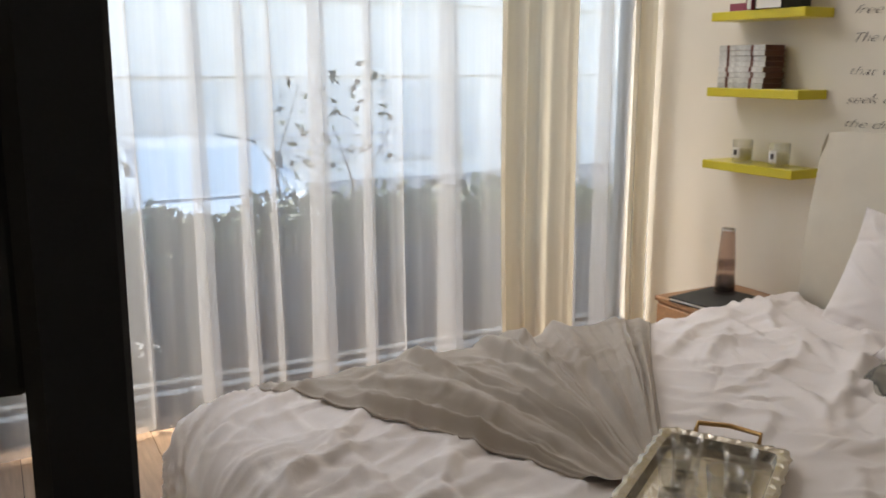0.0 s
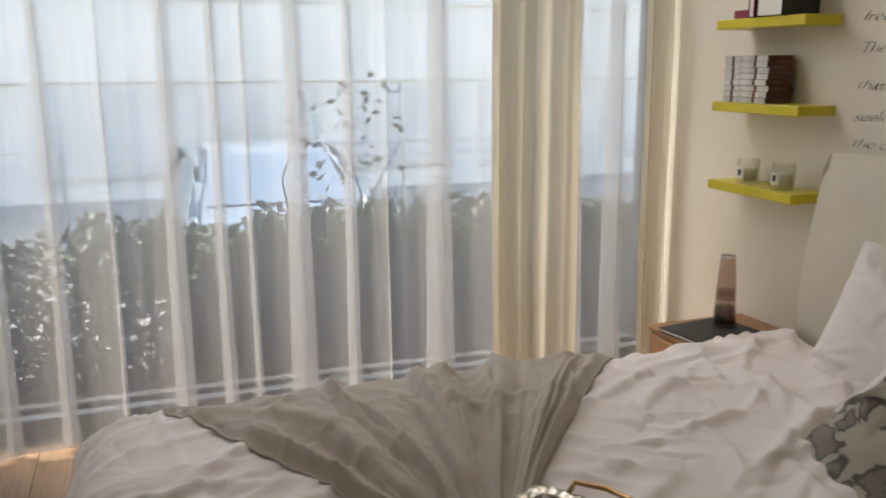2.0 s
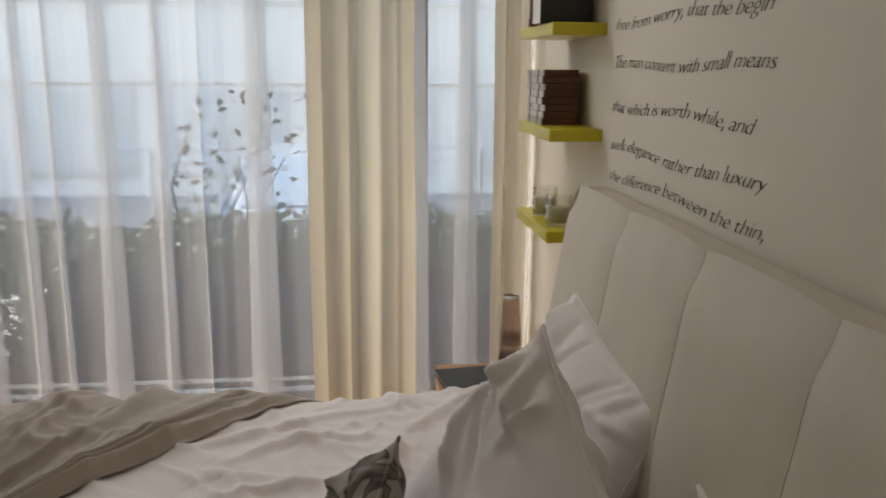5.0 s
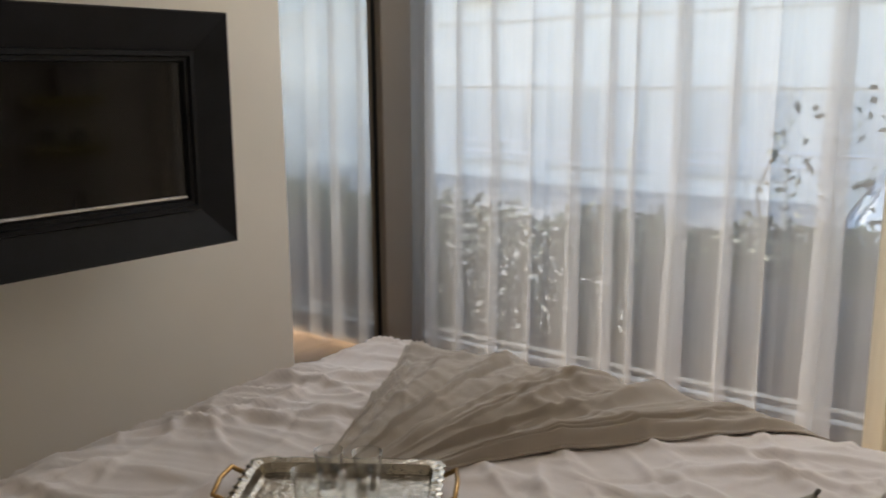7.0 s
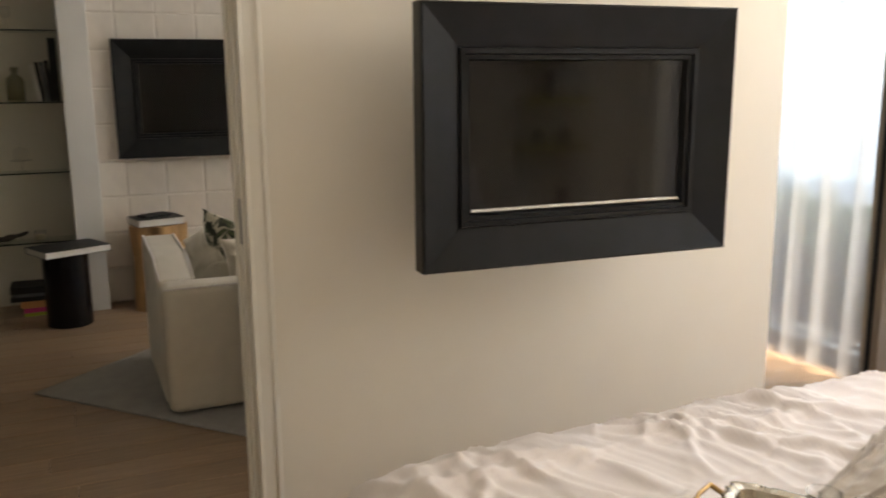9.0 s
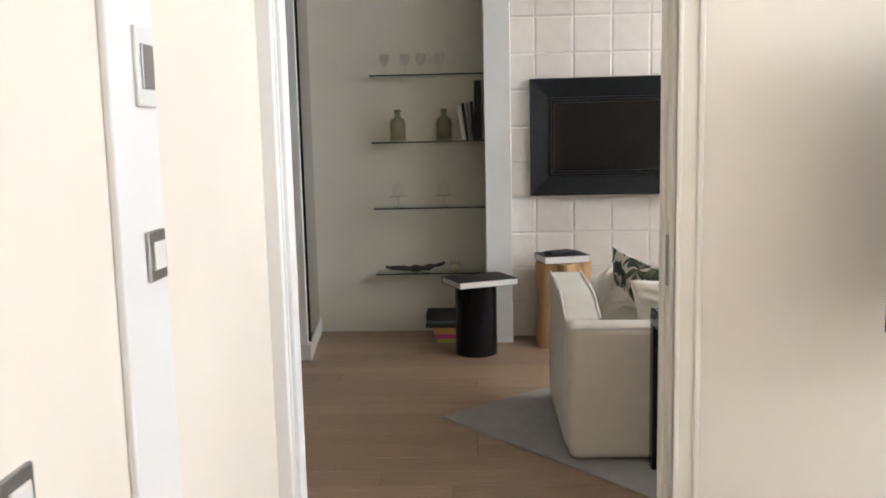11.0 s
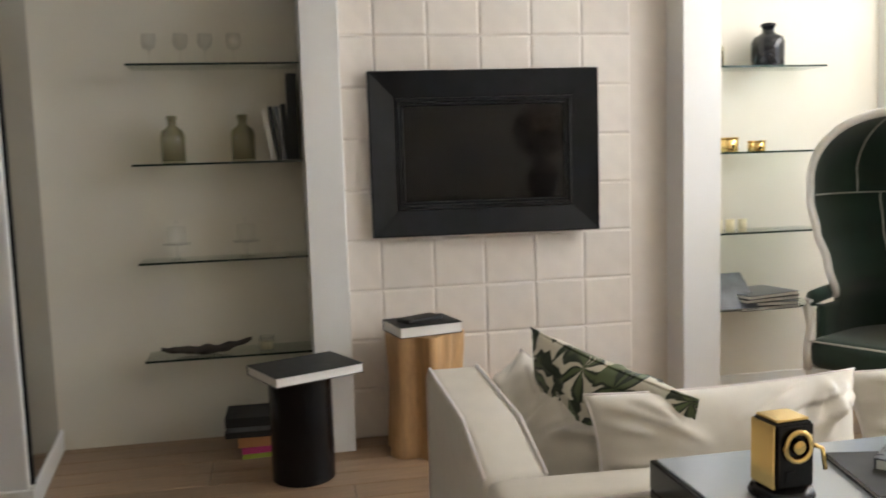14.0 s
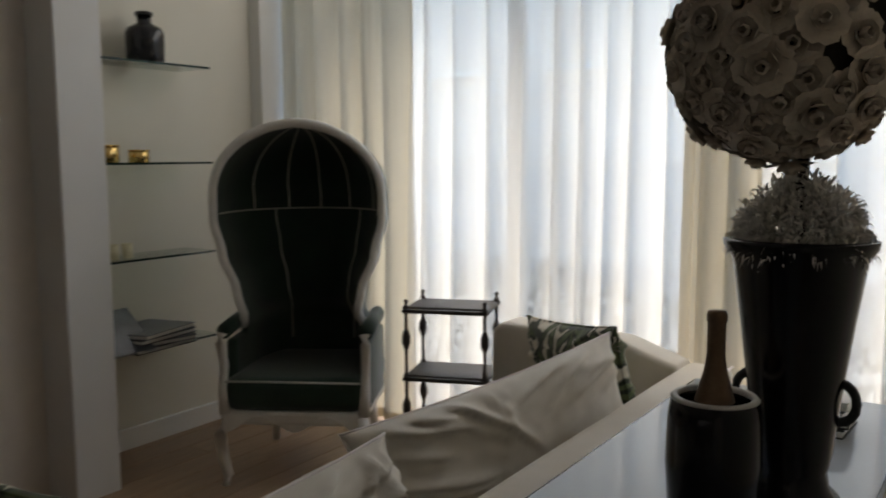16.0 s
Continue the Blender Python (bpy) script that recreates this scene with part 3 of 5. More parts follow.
curtain("sheer_curtain", "cream sheer curtain in fine folds", -2.88, -1.42, -0.11, 0.15, 1.25, 0.045, "livsheer", 13, group="living room curtains")
curtain("drape", "narrow cream drape between two sheers", -1.50, -1.22, -0.16, 0.09, 0.8, 0.035, "drape", 17, group="living room curtains", folding=1.2)
curtain("sheer_curtain", "cream sheer curtain in fine folds", -1.24, -0.16, -0.11, 0.15, 1.25, 0.045, "livsheer", 19, group="living room curtains")


# ---- outside ----
structure(part("ground", box((-300, 1.7, -1.2), (300, 600, -0.80)), "forecourt"), "pale street surface reaching the horizon", "ground")
structure(part("pavement", box((-40, 0.16, -1.2), (40, 1.7, -0.06), 0.02, 1), "paving"), "raised paved strip with a kerb", "pavement")
plt = thing("planter", "long slate-coloured planter box outside the window", "planter")
part("trough", box((0.95, 0.45, -0.06), (3.4, 1.05, 0.50), 0.01, 1), "planter", plt)
part("soil", box((0.98, 0.48, 0.50), (3.37, 1.02, 0.515)), "bark", plt)


def hedge(name, label, x0, x1, y0, y1, z0, z1, n, seed, gaps=()):
    rng = random.Random(seed)
    h = thing(name, label, "hedge", ((x0 + x1) / 2, (y0 + y1) / 2, z0))
    cx, cy = (x0 + x1) / 2, (y0 + y1) / 2
    bm = bmesh.new()
    for k in range(int((x1 - x0) * 6)):
        x, y = rng.uniform(x0, x1) - cx, rng.uniform(y0, y1) - cy
        hgt = (z1 - z0) * rng.uniform(0.6, 1.05)
        add_tube(bm, [(x, y, -0.02), (x + rng.uniform(-.08, .08), y + rng.uniform(-.05, .05), hgt * 0.5), (x + rng.uniform(-.15, .15), y + rng.uniform(-.1, .1), hgt)], lambda s: 0.009 * (1.15 - s), 5)
    tagged(part("stems", bm, "bark", h), kind="stuff")
    verts, faces = [], []
    for k in range(n):
        x = rng.uniform(x0, x1)
        top = z1 * (0.93 + 0.17 * noise.noise(Vector((x * 1.3, seed, 0)))) + 0.10 * max(0, noise.noise(Vector((x * 6, seed, 3))))
        z = z0 + (top - z0) * rng.random() ** 1.15
        y = rng.uniform(y0, y1)
        thin = noise.noise(Vector((x * 1.1, 5.0, z * 1.6)))
        if z < 0.75 and any(a < x < b for a, b in gaps) and thin > -0.12:
            continue
        p = Vector((x - cx, y - cy, z - z0))
        d = Vector((rng.gauss(0, 1), rng.gauss(0, 1), rng.gauss(0.3, 0.7))).normalized()
        s = d.cross(Vector((rng.gauss(0, 1), rng.gauss(0, 1), rng.gauss(0, 1)))).normalized()
        ln, wd = rng.uniform(0.035, 0.075), rng.uniform(0.012, 0.022)
        i = len(verts)
        m = d.cross(s) * wd * 0.35
        verts += [p, p + d * ln * 0.45 + s * wd - m, p + d * ln, p + d * ln * 0.45 - s * wd - m, p + d * ln * 0.5]
        faces += [(i, i + 1, i + 4), (i + 1, i + 2, i + 4), (i + 2, i + 3, i + 4), (i + 3, i, i + 4)]
    me = bpy.data.meshes.new("foliage")
    me.from_pydata(verts, [], faces)
    me.materials.append(M["leaf"])
    ob = new("foliage", me)
    ob.parent = h
    tagged(ob, kind="stuff")
    return h


hedge("hedge", "dense dark green hedge close outside the window", 0.55, 3.6, 0.50, 1.02, 0.42, 0.76, 8500, 4)
hedge("hedge", "loose green hedge outside the living room", -4.2, -0.6, 0.62, 1.02, -0.06, 0.70, 4500, 6)
hedge("shrub", "leafy shrub with bright gaps between its leaves", -0.7, 1.05, 0.36, 0.85, -0.06, 0.74, 7500, 8)
hedge("shrub", "tall thin shoots rising above the hedge", 1.50, 2.15, 0.60, 0.9, 0.5, 1.40, 120, 9)
rail = thing("street_railing", "pale two-bar metal railing across the street", "railing", (0, 7.0, -0.80))
part("top_rail", tube([(-12, 0, 1.32), (12, 0, 1.32)], 0.02), "silver", rail)
part("lower_rail", tube([(-12, 0, 1.16), (12, 0, 1.16)], 0.02), "silver", rail)
for k in range(13):
    part("post", tube([(-12 + 2 * k, 0, 0), (-12 + 2 * k, 0, 1.32)], 0.025), "silver", rail)


def car(label, paint, loc, rz, tall=1.5):
    c = thing("car", label, "car", loc, rz, "parked cars")
    prof = [(-2.1, .35), (-2.15, .6), (-2.05, .85), (-1.3, .95), (-0.75, tall - .04), (0.9, tall), (1.7, .98), (2.1, .9), (2.15, .5), (2.05, .32)]
    bm = bmesh.new()
    sides = []
    for y, k in ((-.85, 1), (-.78, .985), (.78, .985), (.85, 1)):
        sides.append([bm.verts.new((x, y * (0.8 if z > 1.0 else 1), z * (1.0 if abs(y) < .8 else .985))) for x, z in prof])
    for p, q in zip(sides, sides[1:]):
        for i in range(len(prof)):
            j = (i + 1) % len(prof)
            bm.faces.new((p[i], p[j], q[j], q[i]))
    bm.faces.new(sides[0][::-1])
    bm.faces.new(sides[-1])
    bmesh.ops.bevel(bm, geom=list(bm.edges), offset=.13, segments=4, profile=.5, affect="EDGES")
    part("body", bm, paint, c, smooth=True)
    for name, xa, za, xb, zb in (("windscreen", 0.97, tall - .04, 1.62, 1.03), ("rear_window", -0.80, tall - .08, -1.24, 1.0)):
        bm = bmesh.new()
        sg = 0.012 if xa > 0 else -0.012
        lo = [bm.verts.new((x + k, y, z + abs(k))) for k in (0, sg) for x, z, y in ((xa, za, -.58), (xa, za, .58), (xb, zb, .64), (xb, zb, -.64))]
        bm.faces.new(lo[:4])
        bm.faces.new(lo[4:])
        for i in range(4):
            bm.faces.new((lo[i], lo[(i + 1) % 4], lo[4 + (i + 1) % 4], lo[4 + i]))
        bmesh.ops.recalc_face_normals(bm, faces=bm.faces)
        part(name, bm, "carscreen", c)
    for s in (-1, 1):
        part("headlight", box((2.06, s * .6 - .16, .66), (2.16, s * .6 + .16, .80), .02, 2), "clear", c)
        part("side_window", box((-1.0, s * .70 - .02, 1.0), (1.3, s * .70 + .02, tall - .1), .01, 1), "carglass", c)
        for x in (-1.35, 1.35):
            wh = part("wheel", lathe([(0, -.1), (.2, -.1), (.2, .1), (0, .1)], 20), "silver", c)
            wh.matrix_basis = pose(x, s * .8, .32, 90)
            ty = part("tyre", lathe([(.2, -.1), (.30, -.1), (.32, -.06), (.32, .06), (.30, .1), (.2, .1)], 24), "rubber", wh)
    return c


car("pale blue-white car parked nose to the pavement", "carpaint", (2.0, 5.9, -0.80), -90, 1.45)


def building(label, x0, x1, y, height, mat):
    """A terrace with shop windows under a fascia, and rows of windows above."""
    b = thing("building", label, "building", ((x0 + x1) / 2, y, -0.80))
    w = x1 - x0
    part("wall", box((-w / 2, 0, 0), (w / 2, 8, height)), mat, b)
    part("roof", box((-w / 2 - .3, -.3, height), (w / 2 + .3, 8.3, height + .4)), "paving", b)
    part("fascia", box((-w / 2, -.06, 1.98), (w / 2, 0, 2.68), .02, 1), "facade", b)
    part("ledge", box((-w / 2, -.05, 3.35), (w / 2, 0, 3.55), .02, 1), "facade", b)
    n = int(w // 2.6)
    for k in range(n):
        x = -w / 2 + (k + .5) * w / n
        shop = part("shop_window", box((x - 1.05, -.05, .35), (x + 1.05, .02, 1.90), .01, 1), "facadepane", b)
        part("pane", box((x - .98, -.07, .42), (x + .98, -.045, 1.84)), "facadepane", shop)
        part("mullion", box((x - .03, -.09, .42), (x + .03, -.065, 1.84)), "facadepane", shop)
        for s in range(3):
            z = 3.9 + s * 3.0
            if z + 1.7 > height:
                continue
            win = part("window", box((x - .6, -.06, z), (x + .6, .02, z + 1.7)), "white", b)
            part("pane", box((x - .52, -.075, z + .08), (x + .52, -.05, z + 1.62)), "facadepane", win)
            part("sill", box((x - .7, -.16, z - .08), (x + .7, .0, z)), "white", win)
    return b


building("pale rendered terrace with shops across the street", -26, -6.5, 12.5, 10.5, "facade")
building("pale rendered terrace with shops across the street", -6.4, 9.5, 12.2, 11, "facade")
building("pale rendered terrace with shops across the street", 9.6, 30, 12.5, 10.5, "facade")


# ---- bedroom: television ----
def television(label, loc, rz, arm, w=1.10, h=0.775, tilt=0.0):
    """Screen in a deep moulded frame; faces local -y."""
    t = thing("television", label, "television", loc, rz, rx=tilt)

    def ring(bm, inset, y):
        return [bm.verts.new(v) for v in ((-w / 2 + inset, y, inset), (w / 2 - inset, y, inset), (w / 2 - inset, y, h - inset), (-w / 2 + inset, y, h - inset))]

    bm = bmesh.new()
    rings = [ring(bm, i, y) for i, y in ((0.02, .085), (0.0, .07), (0, .004), (.006, -.002), (.012, 0), (.125, .030), (.128, .020), (.142, .020), (.146, .032), (.158, .032), (.160, .044), (.164, .052))]
    for p, q in zip(rings, rings[1:]):
        for k in range(4):
            bm.faces.new((p[k], p[(k + 1) % 4], q[(k + 1) % 4], q[k]))
    bm.faces.new(rings[0][::-1])
    part("frame", bm, "frame", t)
    part("screen", box((-w / 2 + .163, .050, .163), (w / 2 - .163, .06, h - .163)), "screen", t)
    if arm:
        part("bezel_strip", box((-w / 2 + .166, .042, .166), (w / 2 - .166, .051, .177), .002, 1), "silver", t, "thin silver strip")
    part("back_box", box((-w * .36, .085, h * .2), (w * .36, .085 + (.07 if arm else .03), h * .8), .01), "blackmatt", t)
    if arm:
        part("wall_arm", box((-.05, .155, h * .42), (.05, arm, h * .58), .01), "blackmatt", t)
        part("wall_plate", box((-.18, arm - .02, h * .3), (.18, arm, h * .7), .004), "blackmatt", t)
    return t


television("wall television in a broad black moulded frame on an arm", (0.352, -2.076, 0.908), 87.2, 0.348, 1.07, tilt=0.6)

# ---- bedroom: bed ----
BX0, BX1, BY0, BY1, BTOP = 0.60, 2.93, -2.97, -1.06, 0.515
bed = thing("bed", "unmade double bed with a rumpled white duvet", "bed", (0, 0, 0))
part("base", box((BX0 + .12, BY0 + .1, 0.0), (BX1, BY1 - .1, .24), .02), "headboard", bed)
part("mattress", box((BX0 + .08, BY0 + .06, .24), (BX1, BY1 - .06, BTOP - .06), .05, 3), "linen", bed)


def over_edge(a, r):
    """Run of cloth past an edge: how far out it lies and how far it drops."""
    if a >= r:
        return a, 0.0
    t = (r - a) / r
    if t < math.pi / 2:
        return r - r * math.sin(t), r - r * math.cos(t)
    return -0.012 * (t - math.pi / 2), r + (t - math.pi / 2) * r


def crease_field(seed, count, x0, x1, y0, y1, n=300):
    """Heights of many straight and bent creases, laid at random over a rectangle."""
    rng = random.Random(seed)
    gx, gy = np.meshgrid(np.linspace(x0, x1, n), np.linspace(y0, y1, n), indexing="ij")
    h = np.zeros((n, n))
    for k in range(count):
        big = k % 3 == 0
        px, py = rng.uniform(x0, x1), rng.uniform(y0, y1)
        g = rng.choice((0.5, 2.3, 1.2)) + rng.gauss(0, 0.45)
        ln, wd, ht = rng.uniform(0.07, 0.26), rng.uniform(0.006, 0.016), rng.uniform(0.003, 0.010) * rng.choice((1, 1, -0.8))
        if big:
            ln, wd, ht = rng.uniform(0.16, 0.48), rng.uniform(0.020, 0.042), rng.uniform(0.006, 0.016)
        s = (gx - px) * math.cos(g) + (gy - py) * math.sin(g)
        off = (gy - py) * math.cos(g) - (gx - px) * math.sin(g) + rng.uniform(-1.6, 1.6) * s * s
        wid = np.where(off > 0, wd, wd * 0.45)
        t = np.clip(s / ln, -1, 1)
        h += ht * np.exp(-(off / wid) ** 2) * (1 - t * t) ** 2
    return h


CREASE_X0, CREASE_X1, CREASE_Y0, CREASE_Y1 = 0.1, 3.1, -3.5, -0.5
CREASES = crease_field(12, 760, CREASE_X0, CREASE_X1, CREASE_Y0, CREASE_Y1, 420)


def crease_at(x, y):
    n = CREASES.shape[0] - 1
    a = min(max((x - CREASE_X0) / (CREASE_X1 - CREASE_X0), 0), 0.9999) * n
    b = min(max((y - CREASE_Y0) / (CREASE_Y1 - CREASE_Y0), 0), 0.9999) * n
    i, j = int(a), int(b)
    u, v = a - i, b - j
    return float((CREASES[i, j] * (1 - u) + CREASES[i + 1, j] * u) * (1 - v) + (CREASES[i, j + 1] * (1 - u) + CREASES[i + 1, j + 1] * u) * v)


def wrinkle(x, y):
    big = noise.noise(Vector((x * 2.1 + 3, y * 1.6, 1.3))) * 0.014
    warp = noise.noise(Vector((x * 2.6, y * 2.6, 7.7))) * 0.25
    fold = (1 - abs(noise.noise(Vector((x * 3.0 + y * 2.2 + warp * 3, y * 1.5 - warp * 2, 4.0))))) ** 6 * 0.008
    fine = noise.fractal(Vector((x * 16 + warp * 6, y * 13, 2.0)), 0.9, 2.0, 3) * 0.0018
    calm = 1 - math.exp(-((x - 1.46) ** 2 + (y + 2.20) ** 2) / 0.09)
    return (big + fold + fine + crease_at(x, y) * 1.3) * calm - 0.012 * (1 - calm)


def bed_surface(a, b, lift=0.0, rumple=1.0):
    """a from the foot edge towards the headboard, b from the north edge southwards, in metres of cloth."""
    r = 0.16
    ox, dx = over_edge(a, r)
    width = BY1 - BY0
    if b < width / 2:
        oy, dy = over_edge(b, r)
        y = BY1 - oy
    else:
        oy, dy = over_edge(width - b, r)
        y = BY0 + oy
    drop = math.hypot(dx, dy) if min(dx, dy) > 0 else dx + dy
    drop = min(drop, BTOP - 0.05)
    side = min(1.0, drop / 0.2)
    wr = wrinkle(BX0 + a, BY1 - b) * rumple
    dome = 0.020 * (1 - abs(2 * (b - width / 2) / width) ** 3)
    p = Vector((BX0 + ox, y, BTOP - drop + dome * (1 - side)))
    out = Vector((-1 if dx > 0.02 else 0, (1 if b < width / 2 else -1) if dy > 0.02 else 0, 0))
    up = Vector((0, 0, 1)) * (1 - side) + (out.normalized() if out.length else Vector()) * side
    sw = b * 24 + a * 7 + 5.0 * noise.noise(Vector((b * 1.9, a * 1.6, 3)))
    foot = (0.019 * (1 - abs(math.sin(sw))) ** 1.6 + 0.009 * (1 - abs(math.sin(sw * 2.3 + 1))) ** 2) * (0.4 + 0.9 * abs(noise.noise(Vector((b * 3, a * 2, 8))))) * smoothstep(0.95, 0.1, a) - 0.008 * smoothstep(0.95, 0.1, a)
    return p + up * (wr + lift + foot * 1.35)


part("duvet", sheet(lambda u, v: bed_surface(-0.36 + u * (BX1 - BX0 - .05 + 0.36), -0.36 + v * (BY1 - BY0 + 0.72)), 260, 260), "linen", bed, "rumpled white cotton duvet", smooth=True)


# throw: fans out from the tray towards the far side of the bed
rng = random.Random(77)
RIDGES = []
for k in range(40):
    RIDGES.append((rng.random(), rng.gauss(0, .05), rng.uniform(.009, .028), rng.uniform(.014, .046), rng.uniform(-.15, .55), rng.uniform(.45, 1.1), rng.choice((.35, 2.2))))


def throw_at(u, v):
    a0, a1 = 0.08 + 1.83 * u, 0.68 + 0.26 * u
    k = v ** 1.15
    a = a0 * (1 - k) + a1 * k + 0.10 * math.sin(k * math.pi) * (0.5 - u)
    b = -0.22 + 1.20 * v + 0.05 * math.sin(u * 5)
    h = 0.0
    for c, drift, wd, ht, v0, ln, skew in RIDGES:
        t = (v - v0) / ln
        if 0 < t < 1:
            off = u - c - drift * math.sin(t * 3) - .02 * noise.noise(Vector((v * 3, c * 20, 2)))
            w = wd * (skew if off > 0 else 1.0) * (1 + .5 * v)
            if abs(off) < 3 * w:
                h = max(h, .6 * h + ht * math.exp(-(off / w) ** 2) * (4 * t * (1 - t)) ** .6)
    edge = smoothstep(0, .035, min(u, 1 - u))
    soft = .004 * noise.noise(Vector((u * 14, v * 7, 3))) + .012 * (.5 + .5 * math.sin(u * 17 + v * 2.2 + 1)) ** 2
    lump = (h + soft) * (.25 + .75 * edge) * (1 - .85 * smoothstep(.80, 1, v)) * (.26 + .60 * smoothstep(.10, .42, v))
    return bed_surface(a, b, .007 + .007 * edge + lump, .55)


throw = thing("throw_blanket", "taupe woven throw bunched in folds across the bed", "blanket", (0, 0, 0))
part("cloth", sheet(throw_at, 300, 110), "throw", throw, smooth=True)
part("edge_hem", tube([throw_at(0.0, k / 40) + Vector((0, 0, -0.003)) for k in range(41)], 0.004, 6), "throw", throw, smooth=True)
part("edge_hem", tube([throw_at(1.0, k / 40) + Vector((0, 0, -0.003)) for k in range(41)], 0.004, 6), "throw", throw, smooth=True)

# headboard: upright padded panels, leaning slightly back
hb = thing("headboard", "tall cream leather headboard with upright stitched panels", "headboard", (0, 0, 0))
N_HB = 4
HW = (2.98 - 1.20) / N_HB
for k in range(N_HB):
    y1 = -1.20 - k * HW

    def hb_face(u, v, y1=y1):
        z = 0.12 + 1.03 * v
        swell = 0.007 * (1 - abs(2 * u - 1) ** 4) ** 0.5
        lean = 0.055 * smoothstep(0.55, 1.0, v) + (0.03 * smoothstep(0.9, 1.0, v))
        return Vector((2.93 + lean - swell + 0.002 * noise.noise(Vector((u * 4, v * 5, k))), y1 - HW * u, z + 0.012 * (1 - abs(2 * u - 1) ** 3) * smoothstep(0.9, 1, v)))

    pan = part("panel", sheet(hb_face, 14, 26), "headboard", hb, smooth=True)
    if k:
        part("seam", tube([hb_face(0, j / 26, y1) + Vector((0.002, 0, 0)) for j in range(27)], 0.004, 6), "headboard", hb, "stitched welt seam")
bm = bmesh.new()
rows = []
for y in (-1.20, -2.98):
    rows.append([bm.verts.new((x, y, z)) for x, z in ((2.935, .12), (2.935, .70), (2.985, 1.10), (3.012, 1.148), (3.085, 1.148), (3.085, .12))])
for i in range(6):
    j = (i + 1) % 6
    if i != 0 and i != 1 and i != 2:
        bm.faces.new((rows[0][i], rows[0][j], rows[1][j], rows[1][i]))
bm.faces.new(rows[0])
bm.faces.new(rows[1][::-1])
part("core", bm, "headboard", hb)
part("leg", box((2.97, -1.34, 0), (3.05, -1.28, .12)), "wood", hb)
part("leg", box((2.97, -2.9, 0), (3.05, -2.84, .12)), "wood", hb)

# pillows
make_cushion("pillow", "plump white cotton pillow leaning on the headboard", "pillow", .66, .50, .20, (2.77, -1.725, .41), -22, 6, -88, 1, "bed pillows", crease=.014)
make_cushion("pillow", "plump white cotton pillow leaning on the headboard", "pillow", .66, .48, .20, (2.78, -2.52, .45), -40, 0, -90, 2, "bed pillows", crease=.014)
make_cushion("pillow", "creased white pillow stood corner up before the others", "pillow", .60, .54, .20, (2.482, -2.128, .436), -27, 26.5, -84, 3, "bed pillows", crease=.018)
make_cushion("pillow", "creased white pillow lying against the others", "pillow", .64, .46, .20, (2.60, -2.68, .46), -50, 0, -93, 4, "bed pillows", crease=.018)
make_cushion("cushion", "grey and stone damask scatter cushion on the duvet", "damask", .40, .40, .15, (2.25, -2.05, .41), -30, 28, -110, 6, crease=.010)

# nightstand with tray, carafe
ns = thing("nightstand", "small walnut bedside cabinet", "nightstand", (2.87, -0.92, 0))
part("carcass", box((-.21, -.2, .06), (.22, .2, .43), .006, 1), "wood", ns)
part("top", box((-.22, -.21, .43), (.225, .21, .452), .005, 1), "wood", ns)
dr = part("drawer", box((-.222, -.19, .25), (-.21, .19, .42), .003, 1), "wood", ns)
part("knob", box((-.235, -.02, .33), (-.222, .02, .345), .002, 1), "brassdark", dr)
for x in (-.19, .19):
    for y in (-.17, .17):
        part("foot", box((x - .015, y - .015, 0), (x + .015, y + .015, .06)), "wood", ns)
bkm = thing("book", "thin black book lying on the bedside cabinet", "book", (2.80, -.90, .452), 8)
part("cover", box((-.15, -.11, 0), (.15, .11, .004)), "blackmatt", bkm)
part("page_block", box((-.145, -.105, .004), (.145, .105, .014)), "paper", bkm)
part("cover", box((-.15, -.11, .014), (.15, .11, .018)), "blackmatt", bkm)
car_ = thing("carafe", "smoked glass carafe with an upturned tumbler on top", "carafe", (2.885, -.87, .470))
part("bottle", lathe([(0, 0), (.043, 0), (.045, .008), (.041, .06), (.034, .125), (.030, .14), (.027, .14), (.031, .12), (.038, .06), (.041, .012), (0, .010)], 32), "bottle", car_, smooth=True)
part("water", lathe([(0, .011), (.0395, .013), (.0375, .055), (.036, .072), (0, .072)], 28), "liquid", car_, smooth=True)
part("tumbler", lathe([(.038, .105), (.036, .11), (.028, .225), (.024, .262), (.0, .264), (0, .268), (.027, .268), (.031, .225), (.039, .11), (.038, .105)], 32), "bottle", car_, smooth=True)
part("rim", lathe([(.0275, .264), (.029, .268), (.0275, .272), (.025, .268), (.0275, .264)], 28), "silver", car_, smooth=True)

# yellow wall shelves with their contents
for z in (0.965, 1.268, 1.572):
    s = thing("wall_shelf", "floating yellow lacquered wall shelf", "shelf", (3.10, -.875, z), 0, "yellow wall shelves")
    part("board", box((-.16, -.235, 0), (0, .235, .036), .003, 1), "yellow", s)


def candle(y):
    c = thing("candle", "pale wax candle in a clear glass with a label", "candle", (3.005, y, 1.001), 0, "scented candles")
    part("glass", lathe([(0, 0), (.040, 0), (.041, .004), (.041, .094), (.038, .094), (.038, .010), (0, .010)], 28), "clear", c, smooth=True)
    part("wax", lathe([(0, .011), (.0365, .011), (.0365, .055), (0, .057)], 24), "wax", c, smooth=True)
    part("label", sheet(lambda u, v: Vector((-.0418 * math.cos((u - .5) * 1.0), .0418 * math.sin((u - .5) * 1.0), .02 + .045 * v)), 8, 1), "label", c)
    part("print", sheet(lambda u, v: Vector((-.0424 * math.cos((u - .5) * .4), .0424 * math.sin((u - .5) * .4), .032 + .022 * v)), 4, 1), "ink", c)


candle(-.80)
candle(-.99)


